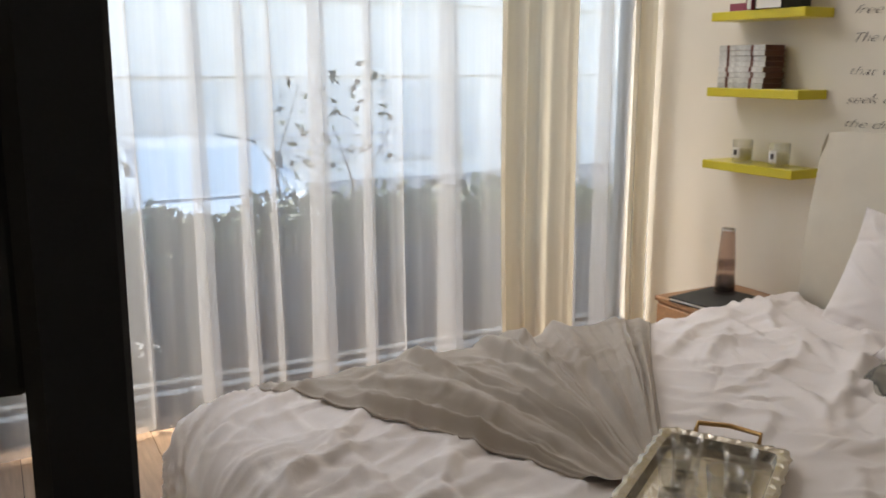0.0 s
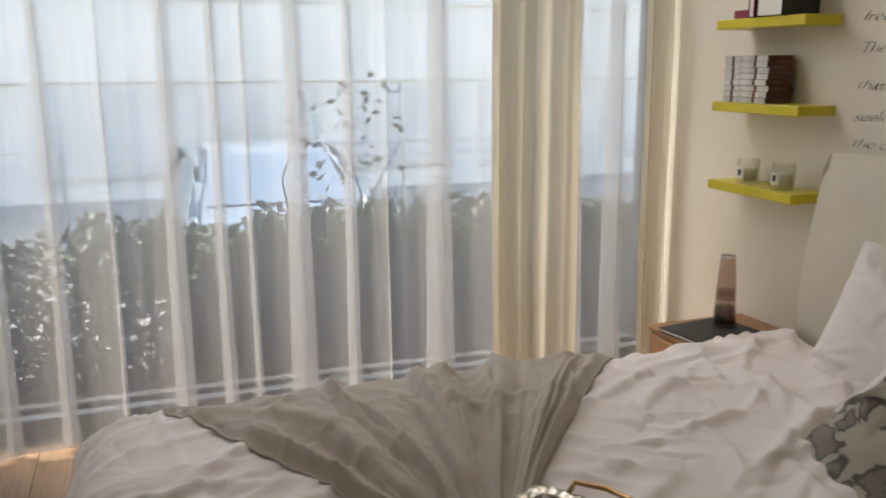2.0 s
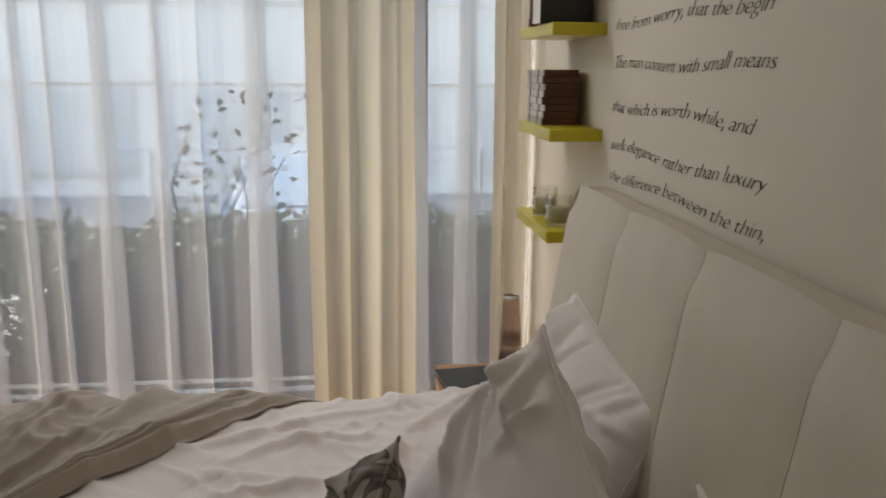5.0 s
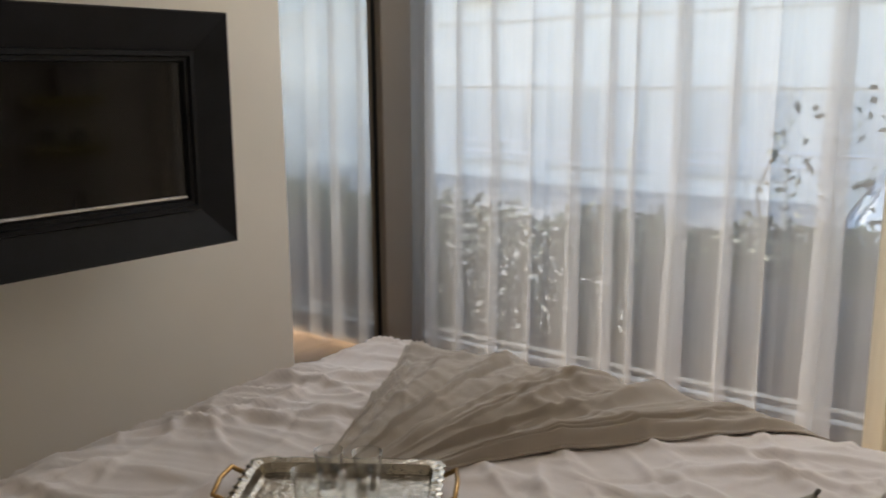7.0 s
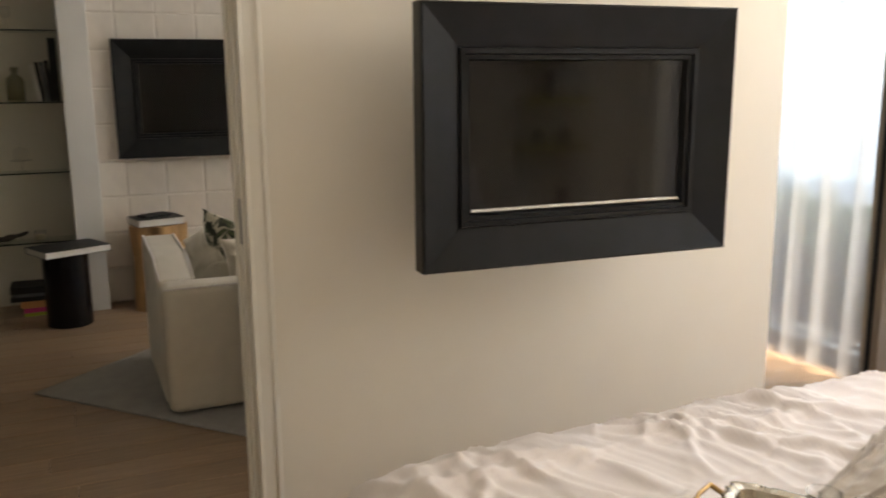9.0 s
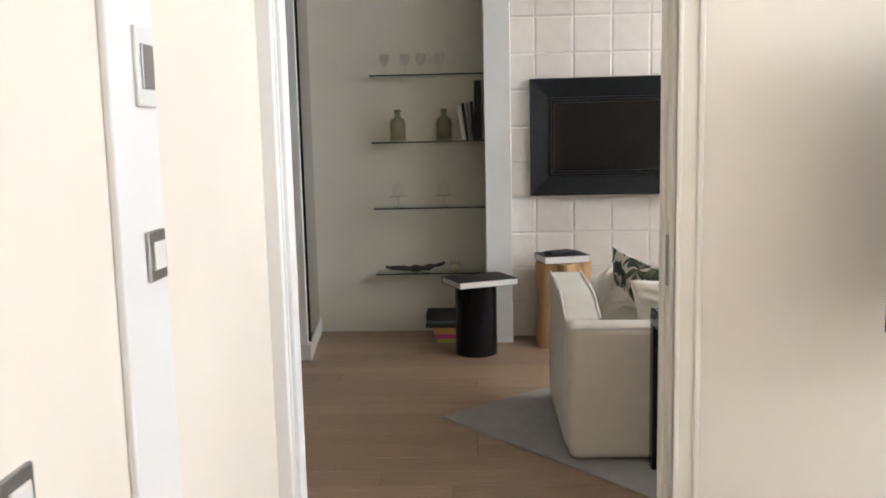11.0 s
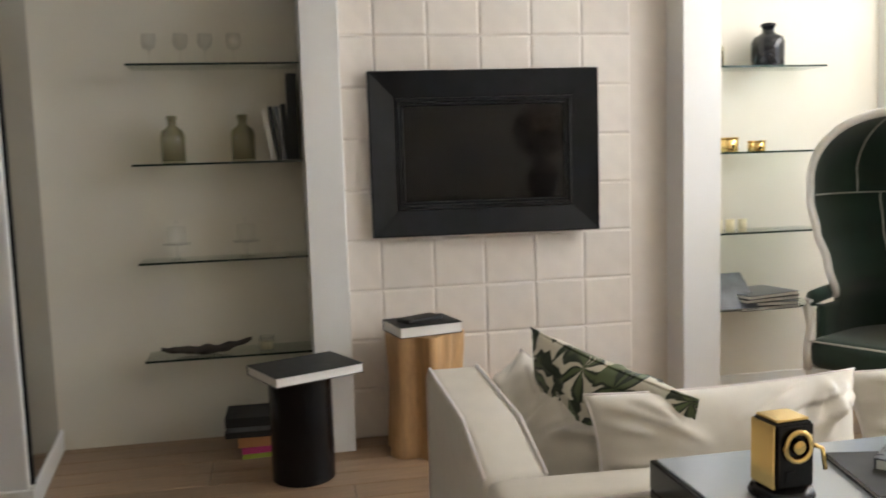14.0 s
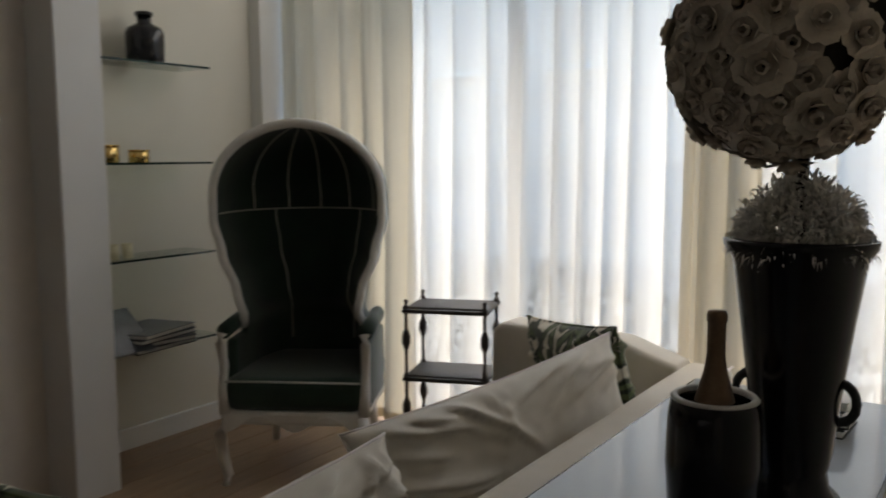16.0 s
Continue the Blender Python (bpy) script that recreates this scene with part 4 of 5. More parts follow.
def book(loc, size, rz, cover, label, group="", rx=0, ry=0, spine=None, name="book"):
    """A closed book lying flat: size is length (x), width (y), thickness (z); spine on -x."""
    b = thing(name, label, "book", loc, rz, group, rx, ry)
    lx, wy, t = size
    c = min(.003, t * .15)
    part("cover", box((-lx / 2, -wy / 2, 0), (lx / 2, wy / 2, c)), cover, b)
    part("cover", box((-lx / 2, -wy / 2, t - c), (lx / 2, wy / 2, t)), cover, b)
    part("spine", box((-lx / 2 - .002, -wy / 2, 0), (-lx / 2 + .003, wy / 2, t), .001, 1), spine or cover, b)
    part("page_block", box((-lx / 2 + .003, -wy / 2 + .004, c), (lx / 2 - .004, wy / 2 - .004, t - c)), "paper" if cover != "brownbook" else "brownbook", b)
    return b


for k in range(8):
    nb = book((3.02 + .002 * (k % 3 - 1), -.80 + .003 * (k % 2), 1.304 + k * .0215), (.115, .24, .0205), (k % 3 - 1) * 1.2, "brownbook", "small brown leather notebook in a stack with grey spine", "stacked notebooks", spine="greybook")
    for y in (-.055, .07):
        part("spine_band", box((-.0605, y - .007, .0), (-.0594, y + .007, .0205)), "brownbook", nb)
book((3.02, -.83, 1.608 + .0), (.14, .20, .03), 0, "redbook", "burgundy book standing on the top shelf", "", 0, 0)
up1 = book((3.02, -.875, 1.608), (.2, .14, .03), 0, "redbook", "upright burgundy book on the yellow shelf", "upright books")
up1.matrix_basis = pose(3.0, -.86, 1.708, 0, 90, 90)
up2 = book((3.02, -.95, 1.608), (.2, .16, .13), 0, "blackmatt", "thick dark box file on the yellow shelf", "upright books", spine="greymag")
up2.matrix_basis = pose(3.005, -1.01, 1.708, 0, 90, 90)

# handwriting on the wall above the bed
LINES = (("free from worry, that the begin", 1.585), ("The man content with small means", 1.475), ("that which is worth while, and", 1.365), ("seek elegance rather than luxury", 1.255), ("the difference between the thin,", 1.175), ("to be free from want and", 1.70))
for text, z in LINES:
    cu = bpy.data.curves.new("lettering", "FONT")
    cu.body, cu.size, cu.shear, cu.space_character, cu.offset, cu.extrude = text, .047, .45, .93, -.0014, .0006
    tmp = new("lettering", cu)
    bpy.context.view_layer.update()
    me = bpy.data.meshes.new_from_object(tmp.evaluated_get(bpy.context.evaluated_depsgraph_get()))
    bpy.data.objects.remove(tmp)
    wdt = max(v.co.x for v in me.vertices)
    for v in me.vertices:
        v.co.x *= .0295 * len(text) / wdt
        v.co.y += .006 * math.sin(v.co.x * 9 + z * 30)
        if v.co.y > .027:
            v.co.y = .027 + (v.co.y - .027) * 1.5
    me.materials.append(M["ink"])
    ob = new("wall_lettering", me)
    ob.matrix_basis = Matrix.Translation((3.0985, -1.19, z)) @ Matrix(((0, 0, -1, 0), (-1, 0, 0, 0), (0, 1, 0, 0), (0, 0, 0, 1)))
    tagged(ob, "dark handwritten line of lettering on the cream wall", "lettering", "wall lettering", "thing")

# serving tray with glasses on the duvet
tray = thing("serving_tray", "hammered silver tray with bamboo-style brass handles", "tray", (1.46, -2.20, .532), 33.4)
TW, TD = .47, .29
bm = bmesh.new()


def tray_ring(i, z, wob=0.0):
    out = []
    for k in range(80):
        s = k / 80 * 4
        q, f = int(s), 2 * (s - int(s)) - 1
        a, b = [(f, -1), (1, f), (-f, 1), (-1, -f)][q]
        w = wob * math.sin(k * math.pi * .8)
        out.append(bm.verts.new(((TW / 2 - i + w) * a * (1 - .04 * (abs(b) ** 12)), (TD / 2 - i + w) * b * (1 - .06 * (abs(a) ** 12)), z)))
    return out


rings = [tray_ring(*r) for r in ((.03, 0), (.012, .006), (.004, .030), (0, .036, .004), (.010, .038, .004), (.026, .034), (.034, .012), (.045, .010))]
for p, q in zip(rings, rings[1:]):
    for k in range(80):
        bm.faces.new((p[k], p[(k + 1) % 80], q[(k + 1) % 80], q[k]))
bm.faces.new(rings[0][::-1])
bm.faces.new(rings[-1])
part("dish", bm, "silverplate", tray)
for s in (-1, 1):
    part("handle", tube([(s * TW / 2, -.07, .03), (s * (TW / 2 + .03), -.07, .045), (s * (TW / 2 + .035), 0, .05), (s * (TW / 2 + .03), .07, .045), (s * TW / 2, .07, .03)], .006, 8), "brassdark", tray, "brass bamboo handle", smooth=True)


def tumbler(x, y, r=.036, h=.085):
    g = thing("drinking_glass", "clear drinking glass standing on the silver tray", "glass", (x, y, .5425), 0, "glasses on the tray")
    part("bowl", lathe([(0, 0), (r * .72, 0), (r * .76, .006), (r * .8, h * .4), (r, h), (r - .002, h), (r * .76, h * .4), (r * .7, .012), (0, .010)], 26), "clear", g, smooth=True)
    part("rim", lathe([(r - .002, h), (r - .001, h + .001), (r, h), (r - .001, h - .001), (r - .002, h)], 26), "clear", g, smooth=True)


for lx, ly in ((-.03, .055), (.06, .05), (-.06, -.05), (.05, -.06)):
    c, s_ = math.cos(radians(33.4)), math.sin(radians(33.4))
    tumbler(1.46 + lx * c - ly * s_, -2.20 + lx * s_ + ly * c)


# ---- living room ----
television("wall television in a broad black moulded frame on padded panels", (-3.44, -2.672, 0.985), 86.6, 0)


def glass_shelf(y0, y1, z, x0=-3.78, x1=-3.56):
    s = thing("glass_shelf", "clear glass shelf with a dark polished edge", "shelf", (x0, (y0 + y1) / 2, z), 0, "alcove shelves")
    w = (y1 - y0) / 2
    part("pane", box((0, -w, 0), (x1 - x0 - .003, w, .010)), "shelfglass", s)
    part("front_edge", box((x1 - x0 - .003, -w, 0), (x1 - x0, w, .010)), "glassedge", s)
    return s


for z in (.445, .903, 1.355, 1.806):
    glass_shelf(-4.295, -3.525, z)
for z in (.50, .905, 1.325, 1.765):
    glass_shelf(-1.50, -.80, z)


def stem_glass(y, x=-3.66):
    g = thing("wine_glass", "clear stemmed glass on the top glass shelf", "glass", (x, y, 1.816), 0, "stemmed glasses")
    part("foot", lathe([(0, 0), (.032, 0), (.032, .002), (.005, .006), (0, .006)], 22), "clear", g, smooth=True)
    part("stem", lathe([(.004, .006), (.0035, .06), (.006, .068)], 12), "clear", g, smooth=True)
    part("bowl", lathe([(.004, .066), (.026, .08), (.034, .105), (.030, .145), (.0285, .145), (.0325, .105), (.025, .083), (0, .07)], 24), "clear", g, smooth=True)


for y in (-4.20, -4.06, -3.95, -3.82):
    stem_glass(y)


def jar(loc, mat, label, s=1.0, group="glass bottles"):
    b = thing("bottle", label, "bottle", loc, 0, group)
    part("body", lathe([(0, 0), (.052 * s, 0), (.056 * s, .006), (.057 * s, .125 * s), (.050 * s, .15 * s), (.024 * s, .168 * s), (.021 * s, .175 * s), (.021 * s, .2 * s), (.018 * s, .2 * s), (.018 * s, .176 * s), (.046 * s, .148 * s), (.052 * s, .12 * s), (.051 * s, .012), (0, .010)], 30), mat, b, smooth=True)
    part("lip", lathe([(.021 * s, .2 * s), (.026 * s, .202 * s), (.027 * s, .214 * s), (.024 * s, .22 * s), (.017 * s, .22 * s), (.018 * s, .2 * s)], 26), mat, b, smooth=True)
    return b


jar((-3.66, -4.12, 1.365), "oldglass", "aged clear glass bottle with a short neck")
jar((-3.66, -3.80, 1.365), "oldglass", "aged clear glass bottle with a short neck")
jar((-3.66, -1.08, 1.775), "darkglass", "squat black glass bottle with a short neck", 1.02, "dark bottles").scale = (1.45, 1.45, 1)
jar((-3.70, -1.36, 1.775), "oldglass", "grey glass bottle behind the pilaster", .8, "dark bottles")


def dome(y):
    d = thing("cake_stand", "small clear glass cake stand with a domed lid", "cake stand", (-3.66, y, .913), 0, "glass cake stands")
    part("foot", lathe([(0, 0), (.035, 0), (.034, .004), (.007, .012), (.006, .06), (.02, .07), (0, .072)], 24), "clear", d, smooth=True)
    part("plate", lathe([(0, .070), (.062, .070), (.064, .078), (.060, .076), (0, .074)], 28), "clear", d, smooth=True)
    part("lid", lathe([(.042, .078), (.043, .145), (.036, .155), (.006, .160), (.005, .166), (.010, .176), (.006, .186), (0, .188)], 28), "clear", d, smooth=True)


dome(-4.13)
dome(-3.81)

for k, (y, h, t, tilt, mt) in enumerate(((-3.68, .235, .022, -9, "paper"), (-3.652, .25, .02, -7, "blackmatt"), (-3.625, .25, .022, -6, "greymag"), (-3.60, .26, .024, -4, "blackmatt"), (-3.565, .40, .05, 0, "blackmatt"))):
    b = book((0, 0, 0), (.16, h, t), 0, mt, "upright dark book on the glass shelf" if mt != "paper" else "upright pale book on the glass shelf", "books on the glass shelf")
    b.matrix_basis = Matrix.Translation((-3.66, y, 1.366 + h / 2)) @ Euler((radians(-tilt), 0, 0)).to_matrix().to_4x4() @ Matrix(((-1, 0, 0, 0), (0, 0, 1, -t / 2), (0, 1, 0, 0), (0, 0, 0, 1)))

# driftwood and votive on the lowest shelf
dw = thing("driftwood", "dark twisted driftwood bowl on the glass shelf", "driftwood", (-3.64, -4.02, .455))
part("branch", sheet(lambda u, v: Vector(((.045 * math.sin(math.pi * u) + .008) * math.cos(2 * math.pi * v) + .012 * noise.noise(Vector((u * 5, v * 3, 1))),
                                          -.21 + .42 * u, .022 + (.016 * math.sin(math.pi * u) + .006) * math.sin(2 * math.pi * v) + .04 * (2 * u - 1) ** 2 * (1 if u > .5 else .35) + .010 * noise.noise(Vector((u * 9, v * 4, 2))))), 34, 12), "drift", dw, smooth=True)
vt = thing("votive_glass", "small clear votive glass with a pale label", "candle holder", (-3.64, -3.74, .455))
part("cup", lathe([(0, 0), (.034, 0), (.036, .07), (.033, .07), (.031, .008), (0, .006)], 24), "clear", vt, smooth=True)
part("wax", lathe([(0, .007), (.031, .007), (.032, .04), (0, .04)], 20), "wax", vt, smooth=True)

# stack of books on the alcove floor
zz = 0.0
for k, (t, mt, w) in enumerate(((.022, "limebook", .22), (.03, "pinkbook", .22), (.045, "orangebook", .235), (.03, "blackmatt", .28), (.02, "greymag", .27), (.045, "blackmatt", .28))):
    book((-3.52, -3.80 + (.03 if k < 3 else 0), zz), (.22, w, t), 180 + random.uniform(-6, 6), mt, "large book in a stack on the floor", "books on the floor")
    zz += t + .0005

# black drum stool and its book
st = thing("drum_stool", "glossy black cylindrical side table", "side table", (-3.11, -3.60, 0))
part("drum", lathe([(0, 0), (.130, 0), (.134, .004), (.134, .448), (.130, .454), (0, .454)], 48), "black", st, smooth=False)
part("top_rim", lathe([(.128, .452), (.1345, .452), (.1345, .457), (.128, .457), (.128, .452)], 48), "black", st)
book((-3.09, -3.575, .458), (.30, .40, .042), -66 + 90, "blackmatt", "large black coffee-table book on the drum table")

# peeled log table with a book
lg = thing("log_table", "pale peeled tree-trunk side table with fluted sides", "side table", (-3.33, -3.03, 0))


def log_at(u, v):
    f = 2 * math.pi * u
    r = .158 + .020 * math.sin(5 * f + .6) + .010 * math.sin(9 * f + 1.3) + .012 * noise.noise(Vector((math.cos(f) * 2, math.sin(f) * 2, v * 1.2)))
    r *= 1.06 - .10 * math.sin(math.pi * v) ** 2
    return Vector((r * math.cos(f), r * math.sin(f), .56 * v))


part("trunk", sheet(log_at, 90, 12), "log", lg, smooth=True)
bm = bmesh.new()
bm.faces.new([bm.verts.new(log_at(k / 90, 1.0)) for k in range(90)])
part("cut_top", bm, "log", lg, "sawn end grain")
book((-3.31, -3.03, .562), (.24, .30, .05), 12, "blackmatt", "thick black book on the log table")
gl_ = thing("spectacles_case", "small dark case lying on the book", "case", (-3.31, -3.04, .612), 30)
part("shell", box((-.05, -.1, 0), (.05, .1, .02), .009, 2), "blackmatt", gl_)

# rug
rug = thing("rug", "pale grey woven rug lying askew on the oak floor", "rug", (-1.81, -3.77, 0), 0)
part("rug_surface", sheet(lambda u, v: Vector((-.66 * 1.9 * u + .75 * 2.0 * v, .75 * 1.9 * u + .66 * 2.0 * v, .009 + .002 * noise.noise(Vector((u * 40, v * 40, 0))))), 40, 40), "rug", rug)
part("binding", tube([(-.66 * 1.9, .75 * 1.9, .006), (0, 0, .006), (.75 * 2, .66 * 2, .006)], .006, 6), "rug", rug)

# sofa: faces the television, its back to the bedroom
sofa = thing("sofa", "cream linen slipcovered sofa with square arms", "sofa", (0, 0, 0))
SX0, SX1, SY0, SY1, SH = -2.14, -1.20, -3.21, -0.46, .69


def padded(a, b, r=.035, seed=0, amp=.006):
    bm = box(a, b, r, 3)
    bmesh.ops.subdivide_edges(bm, edges=[e for e in bm.edges if e.calc_length() > .25], cuts=6, use_grid_fill=True)
    for v in bm.verts:
        v.co += Vector((noise.noise(v.co * 3 + Vector((seed, 0, 0))), noise.noise(v.co * 3 + Vector((0, seed, 5))), noise.noise(v.co * 3 + Vector((4, 0, seed))))) * amp
    return bm


def sloped_arm(y0, y1):
    """Arm that rises towards the front, with a rounded top."""
    bm = bmesh.new()
    prof = [(SX1 - .16, .012), (SX1 - .16, SH - .095), (SX0 + .55, SH - .02), (SX0 + .05, SH + .0), (SX0, SH - .04), (SX0, .012)]
    a = [bm.verts.new((x, y0, z)) for x, z in prof]
    b = [bm.verts.new((x, y1, z)) for x, z in prof]
    for i in range(len(prof)):
        j = (i + 1) % len(prof)
        bm.faces.new((a[i], a[j], b[j], b[i]))
    bm.faces.new(a[::-1])
    bm.faces.new(b)
    bmesh.ops.recalc_face_normals(bm, faces=bm.faces)
    bmesh.ops.bevel(bm, geom=list(bm.edges), offset=.025, segments=3, profile=.6, affect="EDGES")
    return bm


part("base", padded((SX0 + .26, SY0 + .02, .05), (SX1 - .1, SY1 - .02, .24), .02, 1), "sofa", sofa)
part("back", padded((SX1 - .18, SY0, .014), (SX1, SY1, SH - .095), .04, 2, .005), "sofa", sofa, smooth=True)
part("arm", sloped_arm(SY0, SY0 + .16), "sofa_light", sofa, smooth=True)
part("arm", sloped_arm(SY1 - .16, SY1), "sofa_light", sofa, smooth=True)
for k in range(3):
    y0 = SY0 + .17 + k * .807
    part("seat_cushion", padded((SX0 + .22, y0, .22), (SX1 - .18, y0 + .80, .375), .05, 5 + k, .012), "sofa", sofa, smooth=True)
for y in (SY0 + .004, SY0 + .156):
    part("piping", tube([(SX0 + .004, y, .08), (SX0 + .004, y, SH - .045), (SX0 + .05, y, SH - .002), (SX0 + .55, y, SH - .02), (SX1 - .17, y, SH - .095)], .006, 6), "pillow", sofa, smooth=True)
part("piping", tube([(SX1 - .01, SY0 + .01, SH - .103), (SX1 - .01, SY1 - .01, SH - .103)], .005, 6), "pillow", sofa, smooth=True)
for x in (SX0 + .12, SX1 - .08):
    for y in (SY0 + .1, SY1 - .1):
        part("foot", box((x - .03, y - .03, 0), (x + .03, y + .03, .055)), "wood", sofa)

make_cushion("sofa_cushion", "soft white linen cushion slumped in the sofa corner", "sofa_light", .58, .42, .27, (-1.90, -2.98, .29), -26, 10, 20, 11, "sofa cushions", piping="pillow", crease=.016)
make_cushion("sofa_cushion", "palm-leaf printed cushion leaning in the sofa corner", "palm", .62, .38, .17, (-1.77, -2.73, .41), -12, -9, -154, 12, "printed cushions", crease=.008)
make_cushion("sofa_cushion", "natural linen cushion along the sofa back", "sofa_light", .80, .36, .20, (-1.47, -2.50, .38), -10, 0, 92, 13, "sofa cushions", piping="pillow", crease=.018)
make_cushion("sofa_cushion", "large natural linen cushion leaning on the sofa back", "sofa_light", 1.00, .42, .22, (-1.50, -1.50, .32), -14, -8, 70, 14, "sofa cushions", piping="pillow", crease=.022)
make_cushion("sofa_cushion", "palm-leaf printed cushion at the window end of the sofa", "palm", .60, .36, .16, (-1.62, -.80, .42), -12, 6, 147, 15, "printed cushions", crease=.008)

# console table behind the sofa
tb = thing("console_table", "black framed console table with a pale glass top", "console table", (0, 0, 0))
TX0, TX1, TY0, TY1, TZ = -1.17, -.57, -2.88, -1.05, .685
part("glass_top", box((TX0 + .012, TY0 + .012, TZ - .012), (TX1 - .012, TY1 - .012, TZ)), material("pale_glass_top", (.42, .46, .50), .07, .03, 3, 0), tb)
for a, b in (((TX0, TY0, TZ - .07), (TX1, TY0 + .05, TZ - .004)), ((TX0, TY1 - .05, TZ - .07), (TX1, TY1, TZ - .004)), ((TX0, TY0 + .05, TZ - .07), (TX0 + .05, TY1 - .05, TZ - .004)), ((TX1 - .05, TY0 + .05, TZ - .07), (TX1, TY1 - .05, TZ - .004))):
    part("apron", box(a, b, .003, 1), "black", tb)
for x in (TX0, TX1 - .06):
    for y in (TY0, TY1 - .06):
        part("leg", box((x, y, 0), (x + .06, y + .06, TZ - .07), .003, 1), "black", tb)

# brass-faced coin machine ornament
gm = thing("ornament", "small brass and black machine ornament on a round base", "ornament", (-.92, -2.72, TZ), 95)
gm.scale = (.8, .8, .80)
part("base", lathe([(0, 0), (.075, 0), (.078, .008), (.070, .022), (.05, .026), (0, .026)], 32), "black", gm, smooth=True)
part("case", box((-.05, -.045, .026), (.05, .045, .19), .006), "black", gm)
part("front_plate", box((-.048, -.054, .035), (.048, -.045, .185), .003, 1), "black", gm, "gloss black front plate")
part("side_plate", box((-.056, -.044, .03), (-.05, .044, .186), .002, 1), "gold", gm, "polished brass side plate")
part("dial", tube([(.035 * math.cos(a), -.060, .135 + .035 * math.sin(a)) for a in [k * math.pi / 10 for k in range(20)]], .007, 8, True), "gold", gm, smooth=True)
hub = part("hub", lathe([(0, 0), (.018, 0), (.016, .012), (0, .014)], 20), "gold", gm)
hub.matrix_basis = pose(0, -.054, .135, 90)
part("lever", tube([(.05, -.03, .13), (.075, -.05, .12), (.08, -.055, .07)], .006, 8), "gold", gm, smooth=True)
part("slot", box((-.03, -.057, .05), (.0, -.052, .075)), "black", gm)
part("top_plate", box((-.045, -.04, .19), (.045, .04, .197), .002, 1), "gold", gm)

mg = book((-.92, -2.30, TZ), (.30, .24, .035), 40, "greymag", "glossy grey coffee-table book on the console")
book((-.93, -2.45, TZ), (.24, .2, .012), -12, "blackmatt", "thin black magazine on the console")
for k in range(4):
    book((-.80, -1.35, TZ + k * .022), (.22, .16, .021), 6 * (k % 2) - 3, "blackmatt" if k < 3 else "paper", "small dark book in a stack on the console", "stack on the console")

# wine cooler and bottle
wc = thing("wine_cooler", "ribbed black wine cooler with a pale rim", "wine cooler", (-.825, -2.05, TZ))
bm = lathe([(0, 0), (.070, 0), (.080, .02), (.086, .11), (.083, .20), (.078, .232), (.070, .234), (.068, .22), (.070, .10), (.06, .02), (0, .018)], 56)
for v in bm.verts:
    r = math.hypot(v.co.x, v.co.y)
    if r > .075:
        k = 1 + .012 * math.sin(28 * math.atan2(v.co.y, v.co.x))
        v.co.x *= k
        v.co.y *= k
part("bucket", bm, "black", wc, smooth=True)
part("rim", lathe([(.066, .228), (.074, .226), (.079, .232), (.074, .238), (.066, .236), (.066, .228)], 40), "nail", wc, smooth=True)
wb = thing("wine_bottle", "champagne bottle with foil neck standing in the cooler", "bottle", (-.825, -2.05, TZ + .019))
wb.scale = (1, 1, .94)
part("body", lathe([(0, 0), (.040, 0), (.043, .01), (.043, .17), (.036, .22), (.020, .28), (.0155, .31), (0, .31)], 30), "darkglass", wb, smooth=True)
part("foil", lathe([(.0365, .221), (.021, .28), (.0165, .31), (.0165, .375), (.0185, .378), (.0185, .39), (.016, .398), (0, .40)], 26), material("bronze_foil", (.16, .10, .06), .4, .2, 20, .3, metal=.6), wb, smooth=True)

# urn with white feathers and a ball of cream roses
ur = thing("urn", "tall black urn vase with scrolled side handles", "vase", (-.725, -1.865, TZ))
ur.scale = (1, 1, 1.08)
part("bowl", lathe([(0, 0), (.085, 0), (.090, .012), (.070, .03), (.066, .06), (.074, .09), (.086, .20), (.104, .33), (.122, .44), (.138, .462), (.140, .474), (.130, .478), (.112, .44), (.07, .1), (0, .08)], 44), "black", ur, smooth=True)
for s in (-1, 1):
    part("handle", tube([(s * (.082 + .03 * math.sin(a)), 0, .19 + .035 * math.cos(a)) for a in [k * math.pi / 8 for k in range(-2, 11)]], .009, 8), "blackmatt", ur, smooth=True)
rng = random.Random(21)
fl = thing("flower_ball", "round arrangement of cream roses above white plumes", "flowers", (-.725, -1.865, TZ + .41))


def petals(verts, faces, centre, normal, size, rng):
    up = Vector((0, 0, 1)) if abs(normal.z) < .9 else Vector((1, 0, 0))
    u = normal.cross(up).normalized()
    v = normal.cross(u)
    for ring, (cnt, rad, lift, curl) in enumerate(((5, .16, .55, .75), (6, .45, .42, .95), (7, .8, .15, 1.1))):
        for k in range(cnt):
            f = 2 * math.pi * (k + .5 * ring + rng.random() * .3) / cnt
            d = math.cos(f) * u + math.sin(f) * v
            t = normal.cross(d)
            w = size * (.30 + .14 * ring)
            i = len(verts)
            base = centre + d * size * rad * .35
            mid = centre + d * size * rad * .9 + normal * size * lift * .7
            tip = centre + d * size * rad * curl * 1.15 + normal * size * lift
            verts.extend([base - t * w * .4, base + t * w * .4, mid + t * w * .8, mid - t * w * .8, tip + t * w * .45, tip - t * w * .45, mid + d * size * .10])
            faces.extend([(i, i + 1, i + 6), (i + 1, i + 2, i + 6), (i + 3, i, i + 6), (i + 2, i + 4, i + 6), (i + 5, i + 3, i + 6), (i + 4, i + 5, i + 6)])


